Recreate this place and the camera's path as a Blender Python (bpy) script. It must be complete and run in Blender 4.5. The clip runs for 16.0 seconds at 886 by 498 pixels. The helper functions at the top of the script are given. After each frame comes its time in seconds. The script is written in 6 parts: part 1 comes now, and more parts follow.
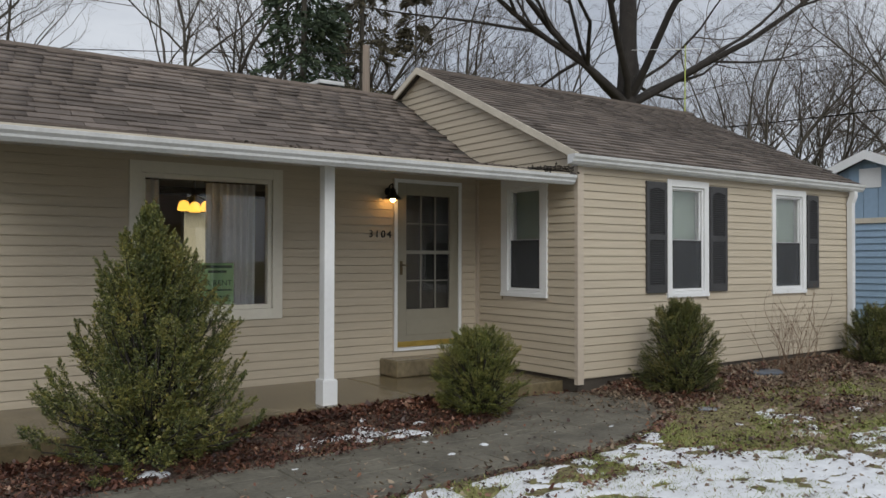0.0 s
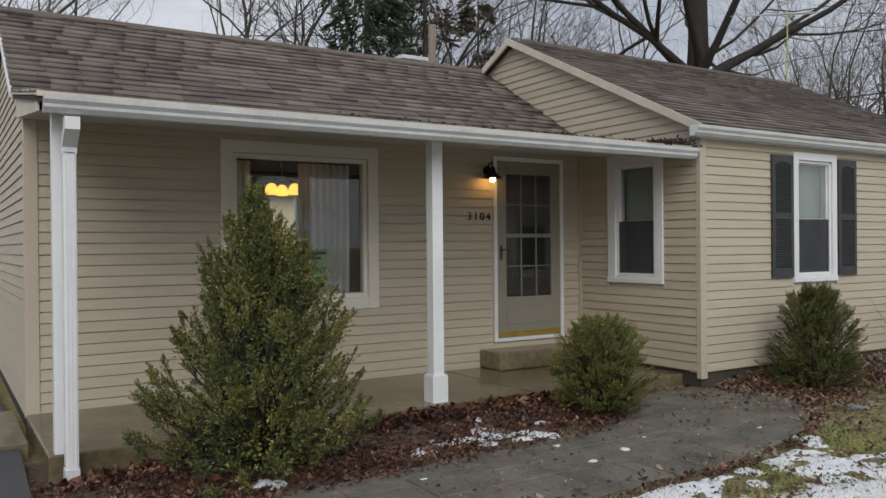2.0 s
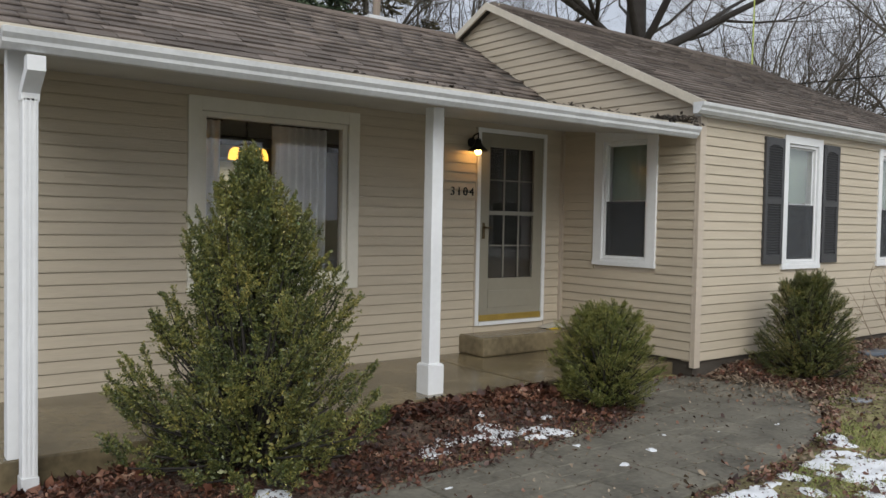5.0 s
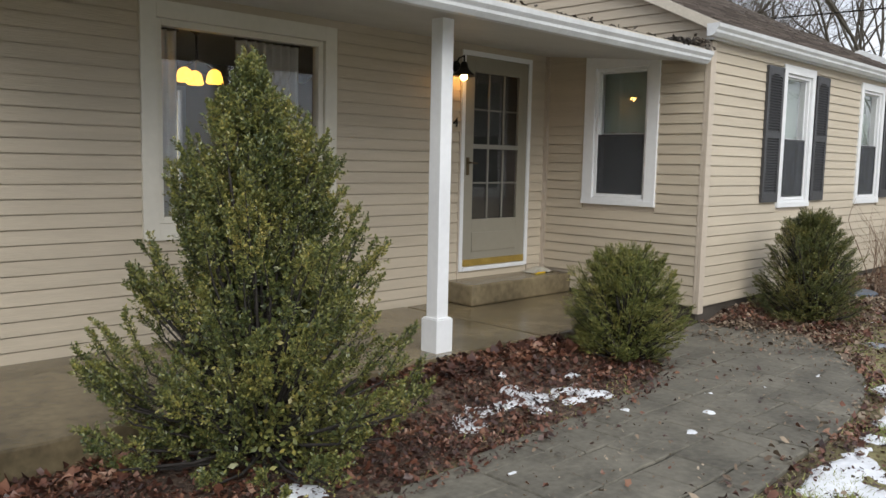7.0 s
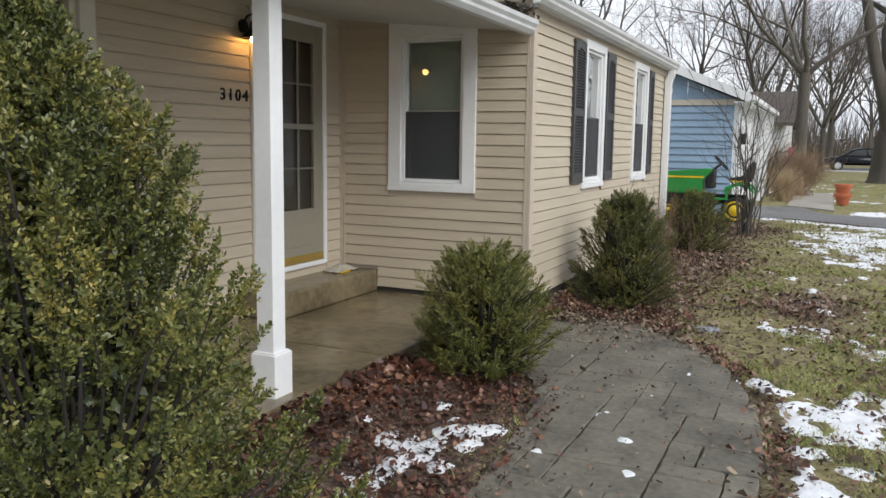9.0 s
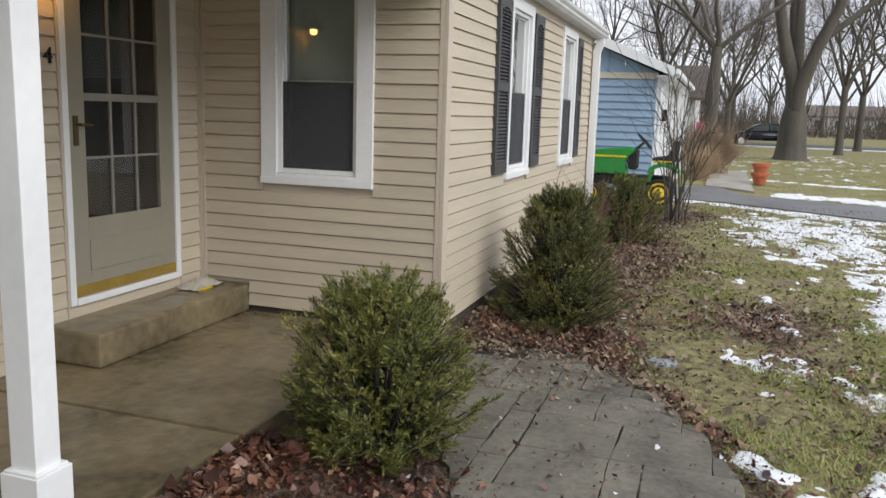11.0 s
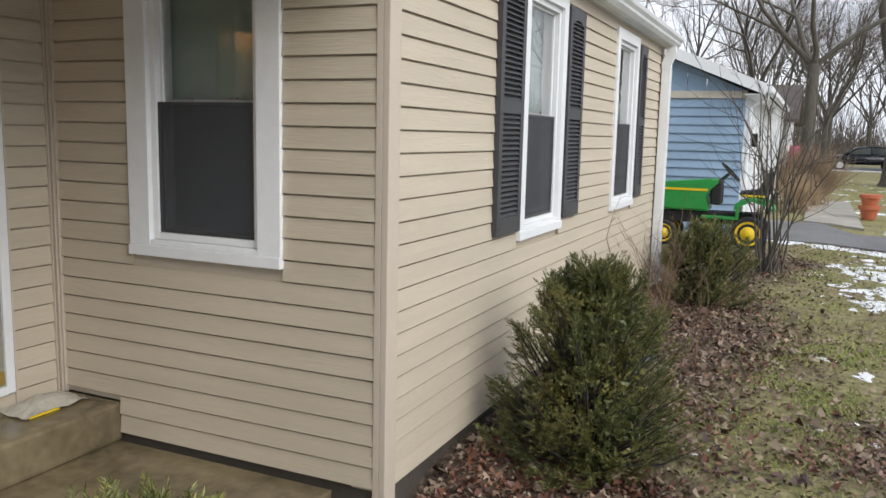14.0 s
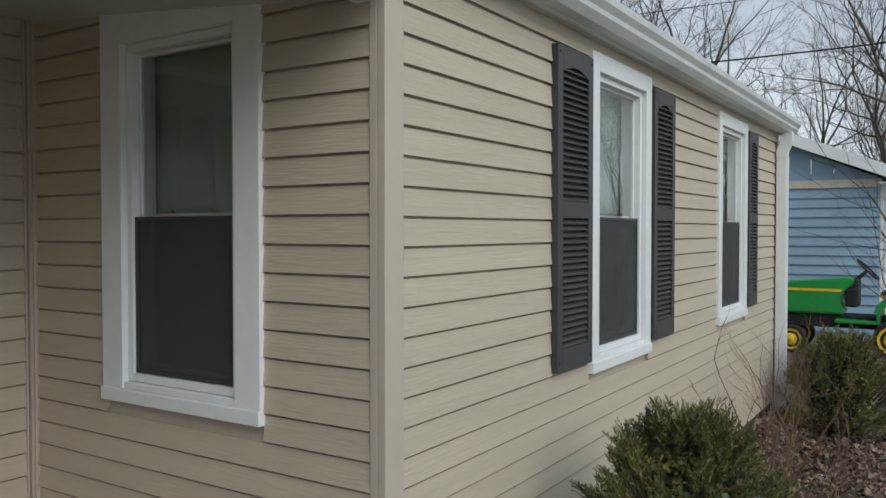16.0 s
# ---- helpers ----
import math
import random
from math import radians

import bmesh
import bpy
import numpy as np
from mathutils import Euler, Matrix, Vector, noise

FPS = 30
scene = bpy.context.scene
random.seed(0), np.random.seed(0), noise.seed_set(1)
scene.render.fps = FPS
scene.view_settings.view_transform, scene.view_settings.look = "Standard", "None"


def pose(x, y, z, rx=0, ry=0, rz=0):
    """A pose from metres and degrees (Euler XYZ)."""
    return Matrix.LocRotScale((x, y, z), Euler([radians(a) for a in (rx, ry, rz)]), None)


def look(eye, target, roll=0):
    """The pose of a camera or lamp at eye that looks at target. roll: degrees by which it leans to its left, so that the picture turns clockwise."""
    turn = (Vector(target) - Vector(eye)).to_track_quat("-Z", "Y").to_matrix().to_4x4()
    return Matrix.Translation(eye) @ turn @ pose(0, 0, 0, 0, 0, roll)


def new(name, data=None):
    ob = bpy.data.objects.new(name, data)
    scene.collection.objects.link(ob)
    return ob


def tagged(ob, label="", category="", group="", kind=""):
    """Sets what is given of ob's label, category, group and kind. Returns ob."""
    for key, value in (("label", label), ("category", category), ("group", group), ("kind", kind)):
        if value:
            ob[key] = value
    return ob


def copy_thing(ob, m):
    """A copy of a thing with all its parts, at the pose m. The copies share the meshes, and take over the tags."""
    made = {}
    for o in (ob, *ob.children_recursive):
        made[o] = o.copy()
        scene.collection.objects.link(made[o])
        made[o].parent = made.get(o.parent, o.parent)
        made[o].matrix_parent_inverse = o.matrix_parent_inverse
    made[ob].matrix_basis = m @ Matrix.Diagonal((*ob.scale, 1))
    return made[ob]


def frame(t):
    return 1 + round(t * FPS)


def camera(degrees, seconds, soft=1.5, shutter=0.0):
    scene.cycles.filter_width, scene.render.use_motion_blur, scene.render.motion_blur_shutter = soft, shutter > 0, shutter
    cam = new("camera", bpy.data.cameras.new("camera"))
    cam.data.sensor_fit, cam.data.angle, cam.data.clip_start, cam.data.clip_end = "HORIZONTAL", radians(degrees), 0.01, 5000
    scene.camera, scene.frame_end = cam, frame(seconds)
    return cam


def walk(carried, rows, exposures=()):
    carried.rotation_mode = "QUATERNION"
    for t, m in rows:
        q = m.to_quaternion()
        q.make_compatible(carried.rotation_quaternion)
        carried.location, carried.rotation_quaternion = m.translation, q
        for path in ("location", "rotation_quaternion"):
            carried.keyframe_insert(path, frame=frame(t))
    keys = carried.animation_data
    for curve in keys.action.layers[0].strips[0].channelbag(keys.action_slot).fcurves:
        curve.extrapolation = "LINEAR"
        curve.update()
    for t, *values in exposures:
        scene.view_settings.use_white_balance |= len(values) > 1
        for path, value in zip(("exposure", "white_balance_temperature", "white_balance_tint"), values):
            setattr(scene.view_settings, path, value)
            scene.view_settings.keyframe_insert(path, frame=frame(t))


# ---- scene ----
cam = camera(57.5, 16.0)
PATH = [
    (0, (0.157, -0.093, 1.473), (1.323, 1.531, 1.501), 0.1),
    (0.5, (0.167, 0.042, 1.399), (1.252, 1.723, 1.392), -0.2),
    (1, (0.237, 0.304, 1.424), (1.285, 2.007, 1.416), -0.1),
    (1.5, (0.191, 0.549, 1.432), (1.242, 2.251, 1.425), -0.1),
    (2, (0.069, 0.791, 1.458), (1.13, 2.486, 1.451), -0.5),
    (2.5, (0.064, 1.045, 1.458), (1.131, 2.736, 1.452), -0.6),
    (3, (0.065, 1.309, 1.477), (1.133, 3.0, 1.472), -0.0),
    (3.5, (-0.049, 1.478, 1.476), (1.098, 3.116, 1.448), 0.1),
    (4, (-0.145, 1.568, 1.484), (1.058, 3.165, 1.447), 0.4),
    (4.2, (-0.154, 1.579, 1.492), (1.059, 3.168, 1.452), 0.6),
    (6.3, (-0.05, 2.326, 1.411), (1.237, 3.849, 1.248), 1.5),
    (6.5, (-0.053, 2.477, 1.404), (1.271, 3.966, 1.222), 1.4),
    (7, (-0.119, 2.842, 1.411), (1.279, 4.257, 1.198), 1.2),
    (7.5, (-0.119, 3.25, 1.429), (1.364, 4.57, 1.184), 0.8),
    (8, (-0.112, 3.608, 1.427), (1.527, 4.72, 1.15), 0.9),
    (8.5, (0.091, 3.91, 1.438), (1.829, 4.862, 1.167), 0.9),
    (9, (0.325, 4.185, 1.458), (2.119, 5.029, 1.196), 0.8),
    (9.5, (0.581, 4.452, 1.477), (2.421, 5.182, 1.192), 0.0),
    (10, (0.942, 4.608, 1.454), (2.795, 5.297, 1.151), 0.6),
    (10.2, (1.117, 4.647, 1.473), (2.977, 5.317, 1.169), 0.9),
    (12.3, (2.721, 4.782, 1.585), (4.59, 5.391, 1.214), 2.5),
    (12.5, (2.869, 4.798, 1.587), (4.736, 5.412, 1.217), 2.2),
    (13, (3.269, 4.791, 1.578), (5.1, 5.515, 1.227), 1.5),
    (13.5, (3.586, 4.836, 1.566), (5.4, 5.613, 1.242), 1.2),
    (14, (3.91, 4.887, 1.605), (5.712, 5.707, 1.324), 1.3),
    (14.5, (4.235, 4.878, 1.643), (6.005, 5.783, 1.43), 1.3),
    (15, (4.47, 4.932, 1.659), (6.235, 5.858, 1.499), 0.8),
    (15.5, (4.649, 4.976, 1.661), (6.392, 5.953, 1.563), 0.1),
    (16, (4.783, 4.964, 1.671), (6.463, 6.048, 1.624), -0.0),
]
walk(cam, [(t, look(eye, target, roll)) for t, eye, target, roll in PATH],
     [(0, 0.06, 6500, 8), (3, 0.13, 6500, 9), (4.2, 0.25, 6500, 8), (7, 0.70, 6500, 9), (10, 0.70, 6500, 9), (12.5, 0.88, 6500, 11), (13.5, 0.9, 6450, 10), (14.5, 0.65, 6350, 8), (15.2, 0.32, 6150, 4), (16, 0.19, 6150, 3)])

# ---- world, sun ----
world = bpy.data.worlds.new("overcast")
scene.world = world
world.use_nodes = True
wn, wl = world.node_tree.nodes, world.node_tree.links
sky = wn.new("ShaderNodeTexSky")
sky.sky_type, sky.sun_disc = "NISHITA", False
sky.sun_elevation, sky.sun_rotation = radians(35), radians(208)
skybg = wn["Background"]
skybg.inputs["Strength"].default_value = 0.10
wtc = wn.new("ShaderNodeTexCoord")
wmap = wn.new("ShaderNodeMapping")
wmap.inputs["Scale"].default_value = (1.0, 1.0, 3.2)
wl.new(wtc.outputs["Generated"], wmap.inputs["Vector"])
wnoise = wn.new("ShaderNodeTexNoise")
wnoise.inputs["Scale"].default_value = 2.2
wnoise.inputs["Detail"].default_value = 6
wnoise.inputs["Roughness"].default_value = 0.55
wl.new(wmap.outputs["Vector"], wnoise.inputs["Vector"])
wramp = wn.new("ShaderNodeValToRGB")
wramp.color_ramp.elements[0].position, wramp.color_ramp.elements[0].color = 0.36, (4.3, 4.6, 5.3, 1)
wramp.color_ramp.elements[1].position, wramp.color_ramp.elements[1].color = 0.66, (6.9, 7.1, 7.6, 1)
wl.new(wnoise.outputs["Fac"], wramp.inputs["Fac"])
wmix = wn.new("ShaderNodeMixRGB")
wmix.inputs["Fac"].default_value = 0.93
wl.new(sky.outputs["Color"], wmix.inputs["Color1"])
wl.new(wramp.outputs["Color"], wmix.inputs["Color2"])
wl.new(wmix.outputs["Color"], skybg.inputs["Color"])

sun = new("sun", bpy.data.lights.new("sun", "SUN"))
sun.data.energy, sun.data.angle, sun.data.color = 1.5, radians(45), (1.0, 0.975, 0.935)
sun.matrix_world = look((0, 0, 30), (20, 38, 0), 0)


# ---- materials ----
def mat(name, color, rough=0.6, metal=0.0, noise_scale=0.0, noise_mix=0.15, bump=0.0, bump_scale=0.0, stretch=(1, 1, 1), vary=0.0, fine=0.0, **kw):
    """A surface: base colour, stains at two scales, fine relief, a small change from object to object."""
    m = bpy.data.materials.new(name)
    m.use_nodes = True
    n, l = m.node_tree.nodes, m.node_tree.links
    b = n["Principled BSDF"]
    b.inputs["Base Color"].default_value = (*color, 1)
    b.inputs["Roughness"].default_value = rough
    b.inputs["Metallic"].default_value = metal
    for k, v in kw.items():
        b.inputs[k.replace("_", " ")].default_value = v
    tc = n.new("ShaderNodeTexCoord")
    mp = n.new("ShaderNodeMapping")
    mp.inputs["Scale"].default_value = stretch
    g = n.new("ShaderNodeNewGeometry")
    l.new(g.outputs["Position"], mp.inputs["Vector"])
    out = None
    if noise_scale:
        a = n.new("ShaderNodeTexNoise")
        a.inputs["Scale"].default_value, a.inputs["Detail"].default_value = noise_scale, 5
        l.new(mp.outputs["Vector"], a.inputs["Vector"])
        a2 = n.new("ShaderNodeTexNoise")
        a2.inputs["Scale"].default_value, a2.inputs["Detail"].default_value = noise_scale * 9, 4
        l.new(mp.outputs["Vector"], a2.inputs["Vector"])
        add = n.new("ShaderNodeMath")
        add.operation = "MULTIPLY_ADD"
        add.inputs[1].default_value = 0.6
        l.new(a2.outputs["Fac"], add.inputs[0])
        l.new(a.outputs["Fac"], add.inputs[2])
        mr = n.new("ShaderNodeMapRange")
        mr.inputs["From Min"].default_value, mr.inputs["From Max"].default_value = 0.5, 1.1
        mr.inputs["To Min"].default_value, mr.inputs["To Max"].default_value = 1 - noise_mix, 1 + noise_mix
        l.new(add.outputs[0], mr.inputs["Value"])
        out = mr.outputs["Result"]
    if vary:
        oi = n.new("ShaderNodeObjectInfo")
        mv = n.new("ShaderNodeMapRange")
        mv.inputs["To Min"].default_value, mv.inputs["To Max"].default_value = 1 - vary, 1 + vary
        l.new(oi.outputs["Random"], mv.inputs["Value"])
        ri = n.new("ShaderNodeMapRange")
        ri.inputs["To Min"].default_value, ri.inputs["To Max"].default_value = 1 - vary, 1 + vary
        l.new(g.outputs["Random Per Island"], ri.inputs["Value"])
        mm = n.new("ShaderNodeMath")
        mm.operation = "MULTIPLY"
        l.new(mv.outputs["Result"], mm.inputs[0])
        l.new(ri.outputs["Result"], mm.inputs[1])
        if out:
            m2 = n.new("ShaderNodeMath")
            m2.operation = "MULTIPLY"
            l.new(out, m2.inputs[0])
            l.new(mm.outputs[0], m2.inputs[1])
            out = m2.outputs[0]
        else:
            out = mm.outputs[0]
    if out:
        vm = n.new("ShaderNodeVectorMath")
        vm.operation = "SCALE"
        vm.inputs[0].default_value = color
        l.new(out, vm.inputs["Scale"])
        l.new(vm.outputs[0], b.inputs["Base Color"])
    if bump:
        bn = n.new("ShaderNodeTexNoise")
        bn.inputs["Scale"].default_value, bn.inputs["Detail"].default_value = bump_scale or 60, 5
        l.new(mp.outputs["Vector"], bn.inputs["Vector"])
        bp = n.new("ShaderNodeBump")
        bp.inputs["Strength"].default_value, bp.inputs["Distance"].default_value = bump, 0.01
        l.new(bn.outputs["Fac"], bp.inputs["Height"])
        l.new(bp.outputs["Normal"], b.inputs["Normal"])
    return m


SIDING = mat("tan_siding", (0.485, 0.420, 0.324), 0.55, noise_scale=1.2, noise_mix=0.08, bump=0.25, bump_scale=9, stretch=(1, 1, 14), vary=0.03)
TRIMTAN = mat("tan_trim", (0.50, 0.43, 0.35), 0.5, noise_scale=3, noise_mix=0.05)
WHITE = mat("white_paint", (0.74, 0.75, 0.76), 0.4, noise_scale=2.5, noise_mix=0.06)
WHITEDIRTY = mat("weathered_white_metal", (0.62, 0.63, 0.64), 0.4, noise_scale=4, noise_mix=0.14)
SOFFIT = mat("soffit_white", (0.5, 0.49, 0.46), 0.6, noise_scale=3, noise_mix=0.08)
CREAM = mat("cream_fascia", (0.58, 0.53, 0.44), 0.55, noise_scale=4, noise_mix=0.12)
SHINGLE = mat("brown_asphalt_shingle", (0.135, 0.112, 0.098), 0.95, noise_scale=1.5, noise_mix=0.2, bump=0.6, bump_scale=160, vary=0.34)
ROOFDECK = mat("roof_felt", (0.05, 0.045, 0.04), 0.95, noise_scale=3)
CONCRETE = mat("wet_concrete", (0.150, 0.120, 0.072), 0.20, noise_scale=1.6, noise_mix=0.6, bump=0.15, bump_scale=50)
CONCRETE2 = mat("pale_concrete", (0.33, 0.31, 0.27), 0.8, noise_scale=1.6, noise_mix=0.2, bump=0.2, bump_scale=50)
FOUND = mat("brown_block_foundation", (0.06, 0.05, 0.04), 0.85, noise_scale=3, noise_mix=0.25, bump=0.3)
DOORTAUPE = mat("taupe_storm_door", (0.27, 0.25, 0.20), 0.4, noise_scale=2, noise_mix=0.06)
BRASS = mat("brass_kickplate", (0.50, 0.36, 0.10), 0.35, metal=0.7, noise_scale=8, noise_mix=0.15)
SHUTTER = mat("charcoal_vinyl_shutter", (0.045, 0.045, 0.048), 0.45, noise_scale=6, noise_mix=0.15)
BLACKIRON = mat("black_metal", (0.012, 0.011, 0.01), 0.4, metal=0.4)
DARKROOM = mat("dim_room_paint", (0.33, 0.31, 0.27), 0.8)
SCREEN = mat("grey_insect_screen", (0.035, 0.037, 0.04), 0.7)
CURTAIN = mat("white_sheer_curtain", (0.86, 0.88, 0.9), 0.8, noise_scale=3)
BLIND = mat("pale_blind", (0.34, 0.42, 0.36), 0.6)
SLATE = mat("slate_flagstone", (0.128, 0.118, 0.093), 0.78, noise_scale=3.0, noise_mix=0.46, bump=0.6, bump_scale=24, vary=0.10)
SOIL = mat("dark_joint_soil", (0.040, 0.036, 0.028), 0.9, noise_scale=8, noise_mix=0.4, bump=0.5)
ASPHALT2 = mat("pale_wet_asphalt", (0.15, 0.15, 0.155), 0.4, noise_scale=1.2, noise_mix=0.35, bump=0.3, bump_scale=90)
ASPHALT = mat("wet_asphalt", (0.055, 0.055, 0.058), 0.55, noise_scale=1.5, noise_mix=0.3, bump=0.4, bump_scale=120)
SNOW = mat("thin_snow", (0.76, 0.78, 0.81), 0.6, noise_scale=7, noise_mix=0.16, bump=0.5, bump_scale=30)
BARK = mat("grey_brown_bark", (0.085, 0.076, 0.063), 0.9, noise_scale=3, noise_mix=0.35, bump=1.0, bump_scale=14, stretch=(1, 1, 0.12), vary=0.1)
BARKDARK = mat("dark_wet_bark", (0.035, 0.030, 0.027), 0.9, noise_scale=3, noise_mix=0.3, bump=0.8, bump_scale=22)
TWIG = mat("bare_twigs", (0.10, 0.082, 0.068), 0.9)
TWIGBROWN = mat("dry_brown_twigs", (0.16, 0.10, 0.065), 0.9, noise_scale=4, noise_mix=0.3)
BLUESIDE = mat("light_blue_siding", (0.26, 0.37, 0.50), 0.6, noise_scale=1, noise_mix=0.1, vary=0.04)
GREENPAINT = mat("green_tractor_paint", (0.03, 0.27, 0.055), 0.35, noise_scale=6, noise_mix=0.12)
YELLOWPAINT = mat("yellow_paint", (0.75, 0.52, 0.02), 0.35, noise_scale=8, noise_mix=0.1)
RUBBER = mat("black_rubber", (0.016, 0.016, 0.016), 0.8)
TERRA = mat("terracotta", (0.42, 0.12, 0.055), 0.75, noise_scale=8, noise_mix=0.15)
WOODGREY = mat("weathered_wood", (0.2, 0.16, 0.12), 0.8, noise_scale=4, noise_mix=0.3)


def foliage(name, cols, rough=0.5):
    m = bpy.data.materials.new(name)
    m.use_nodes = True
    n, l = m.node_tree.nodes, m.node_tree.links
    b = n["Principled BSDF"]
    b.inputs["Roughness"].default_value = rough
    g = n.new("ShaderNodeNewGeometry")
    r = n.new("ShaderNodeValToRGB")
    e = r.color_ramp.elements
    while len(e) < len(cols):
        e.new(0.5)
    for k, (p, c) in enumerate(cols):
        e[k].position, e[k].color = p, (*c, 1)
    nz = n.new("ShaderNodeTexNoise")
    nz.inputs["Scale"].default_value, nz.inputs["Detail"].default_value = 3.5, 3
    l.new(g.outputs["Position"], nz.inputs["Vector"])
    ma = n.new("ShaderNodeMath")
    ma.operation = "MULTIPLY_ADD"
    ma.inputs[1].default_value = 0.55
    l.new(g.outputs["Random Per Island"], ma.inputs[0])
    mr = n.new("ShaderNodeMapRange")
    mr.inputs["From Min"].default_value, mr.inputs["From Max"].default_value = 0.3, 0.7
    mr.inputs["To Max"].default_value = 0.45
    l.new(nz.outputs["Fac"], mr.inputs["Value"])
    l.new(mr.outputs["Result"], ma.inputs[2])
    l.new(ma.outputs[0], r.inputs["Fac"])
    l.new(r.outputs["Color"], b.inputs["Base Color"])
    return m


YEW = foliage("evergreen_leaves", [(0.0, (0.025, 0.040, 0.010)), (0.4, (0.12, 0.140, 0.032)), (0.72, (0.25, 0.24, 0.06)), (1.0, (0.42, 0.30, 0.09))])
YEWDARK = foliage("dark_evergreen_leaves", [(0.0, (0.022, 0.036, 0.011)), (0.4, (0.078, 0.096, 0.025)), (0.72, (0.17, 0.16, 0.042)), (1.0, (0.33, 0.25, 0.075))])
BOXWOOD = foliage("boxwood_leaves", [(0.0, (0.015, 0.027, 0.012)), (0.36, (0.075, 0.094, 0.030)), (0.68, (0.20, 0.20, 0.055)), (1.0, (0.44, 0.35, 0.10))], 0.36)
CONIFER = foliage("conifer_needles", [(0.0, (0.014, 0.028, 0.016)), (0.6, (0.045, 0.070, 0.036)), (1.0, (0.10, 0.12, 0.062))], 0.7)
DEADLEAF = foliage("dead_leaves", [(0.0, (0.016, 0.010, 0.009)), (0.38, (0.050, 0.020, 0.014)), (0.64, (0.130, 0.050, 0.029)), (0.86, (0.25, 0.13, 0.080)), (1.0, (0.48, 0.36, 0.27))], 0.45)
LAWNLEAF = foliage("pale_dead_leaves", [(0.0, (0.06, 0.04, 0.028)), (0.35, (0.15, 0.105, 0.07)), (0.7, (0.25, 0.19, 0.13)), (1.0, (0.40, 0.33, 0.25))], 0.7)
GRASSM = foliage("winter_grass", [(0.0, (0.11, 0.145, 0.032)), (0.5, (0.24, 0.27, 0.07)), (0.8, (0.36, 0.34, 0.13)), (1.0, (0.50, 0.44, 0.25))], 0.7)


def glass(name, tint=(1, 1, 1), rough=0.0):
    m = bpy.data.materials.new(name)
    m.use_nodes = True
    b = m.node_tree.nodes["Principled BSDF"]
    b.inputs["Base Color"].default_value = (*tint, 1)
    b.inputs["Roughness"].default_value = rough
    b.inputs["Transmission Weight"].default_value = 1
    b.inputs["IOR"].default_value = 1.5
    return m


CURTAIN.node_tree.nodes["Principled BSDF"].inputs["Transmission Weight"].default_value = 0.35
GLASS = glass("window_glass")


def glow(name, color, strength):
    m = bpy.data.materials.new(name)
    m.use_nodes = True
    b = m.node_tree.nodes["Principled BSDF"]
    b.inputs["Base Color"].default_value = (*color, 1)
    b.inputs["Emission Color"].default_value = (*color, 1)
    b.inputs["Emission Strength"].default_value = strength
    return m


BULB = glow("lit_bulb", (1.0, 0.50, 0.13), 26)
GLOBE = glow("lit_amber_globe", (1.0, 0.52, 0.07), 1.5)


def ground_material():
    m = bpy.data.materials.new("lawn_and_litter")
    m.use_nodes = True
    n, l = m.node_tree.nodes, m.node_tree.links
    b = n["Principled BSDF"]
    b.inputs["Roughness"].default_value = 0.9
    g = n.new("ShaderNodeNewGeometry")
    at = n.new("ShaderNodeAttribute")
    at.attribute_name = "litter"

    def noise_(scale, detail=5):
        a = n.new("ShaderNodeTexNoise")
        a.inputs["Scale"].default_value, a.inputs["Detail"].default_value = scale, detail
        a.inputs["Roughness"].default_value = 0.65
        l.new(g.outputs["Position"], a.inputs["Vector"])
        return a.outputs["Fac"]

    def ramp(fac, *els):
        r = n.new("ShaderNodeValToRGB")
        e = r.color_ramp.elements
        while len(e) < len(els):
            e.new(0.5)
        for k, (p, c) in enumerate(els):
            e[k].position, e[k].color = p, (*c, 1)
        l.new(fac, r.inputs["Fac"])
        return r.outputs["Color"]

    grass = ramp(noise_(14), (0.30, (0.12, 0.09, 0.05)), (0.45, (0.215, 0.20, 0.08)), (0.58, (0.30, 0.27, 0.115)), (0.72, (0.42, 0.35, 0.20)))
    lit = ramp(noise_(26), (0.28, (0.022, 0.015, 0.012)), (0.45, (0.075, 0.048, 0.034)), (0.6, (0.17, 0.12, 0.085)), (0.75, (0.34, 0.27, 0.20)))
    mixf = n.new("ShaderNodeMath")
    mixf.operation = "ADD"
    l.new(at.outputs["Fac"], mixf.inputs[0])
    mr = n.new("ShaderNodeMapRange")
    mr.inputs["From Min"].default_value, mr.inputs["From Max"].default_value = 0.3, 0.75
    mr.inputs["To Min"].default_value, mr.inputs["To Max"].default_value = -0.45, 0.7
    l.new(noise_(1.6, 10), mr.inputs["Value"])
    l.new(mr.outputs["Result"], mixf.inputs[1])
    cl = n.new("ShaderNodeClamp")
    l.new(mixf.outputs[0], cl.inputs["Value"])
    mx = n.new("ShaderNodeMixRGB")
    l.new(cl.outputs[0], mx.inputs["Fac"])
    l.new(grass, mx.inputs["Color1"])
    l.new(lit, mx.inputs["Color2"])
    l.new(mx.outputs["Color"], b.inputs["Base Color"])
    bp = n.new("ShaderNodeBump")
    bp.inputs["Strength"].default_value, bp.inputs["Distance"].default_value = 0.9, 0.03
    l.new(noise_(40), bp.inputs["Height"])
    l.new(bp.outputs["Normal"], b.inputs["Normal"])
    return m


GROUNDM = ground_material()

# ---- building helpers ----
BASE = {}


def thing(name, loc, label, category, group="", kind=""):
    e = new(name)
    e.location = loc
    BASE[e] = Vector(loc)
    return tagged(e, label, category, group, kind)


def base_of(ob):
    return BASE.get(ob, Vector((0, 0, 0)))


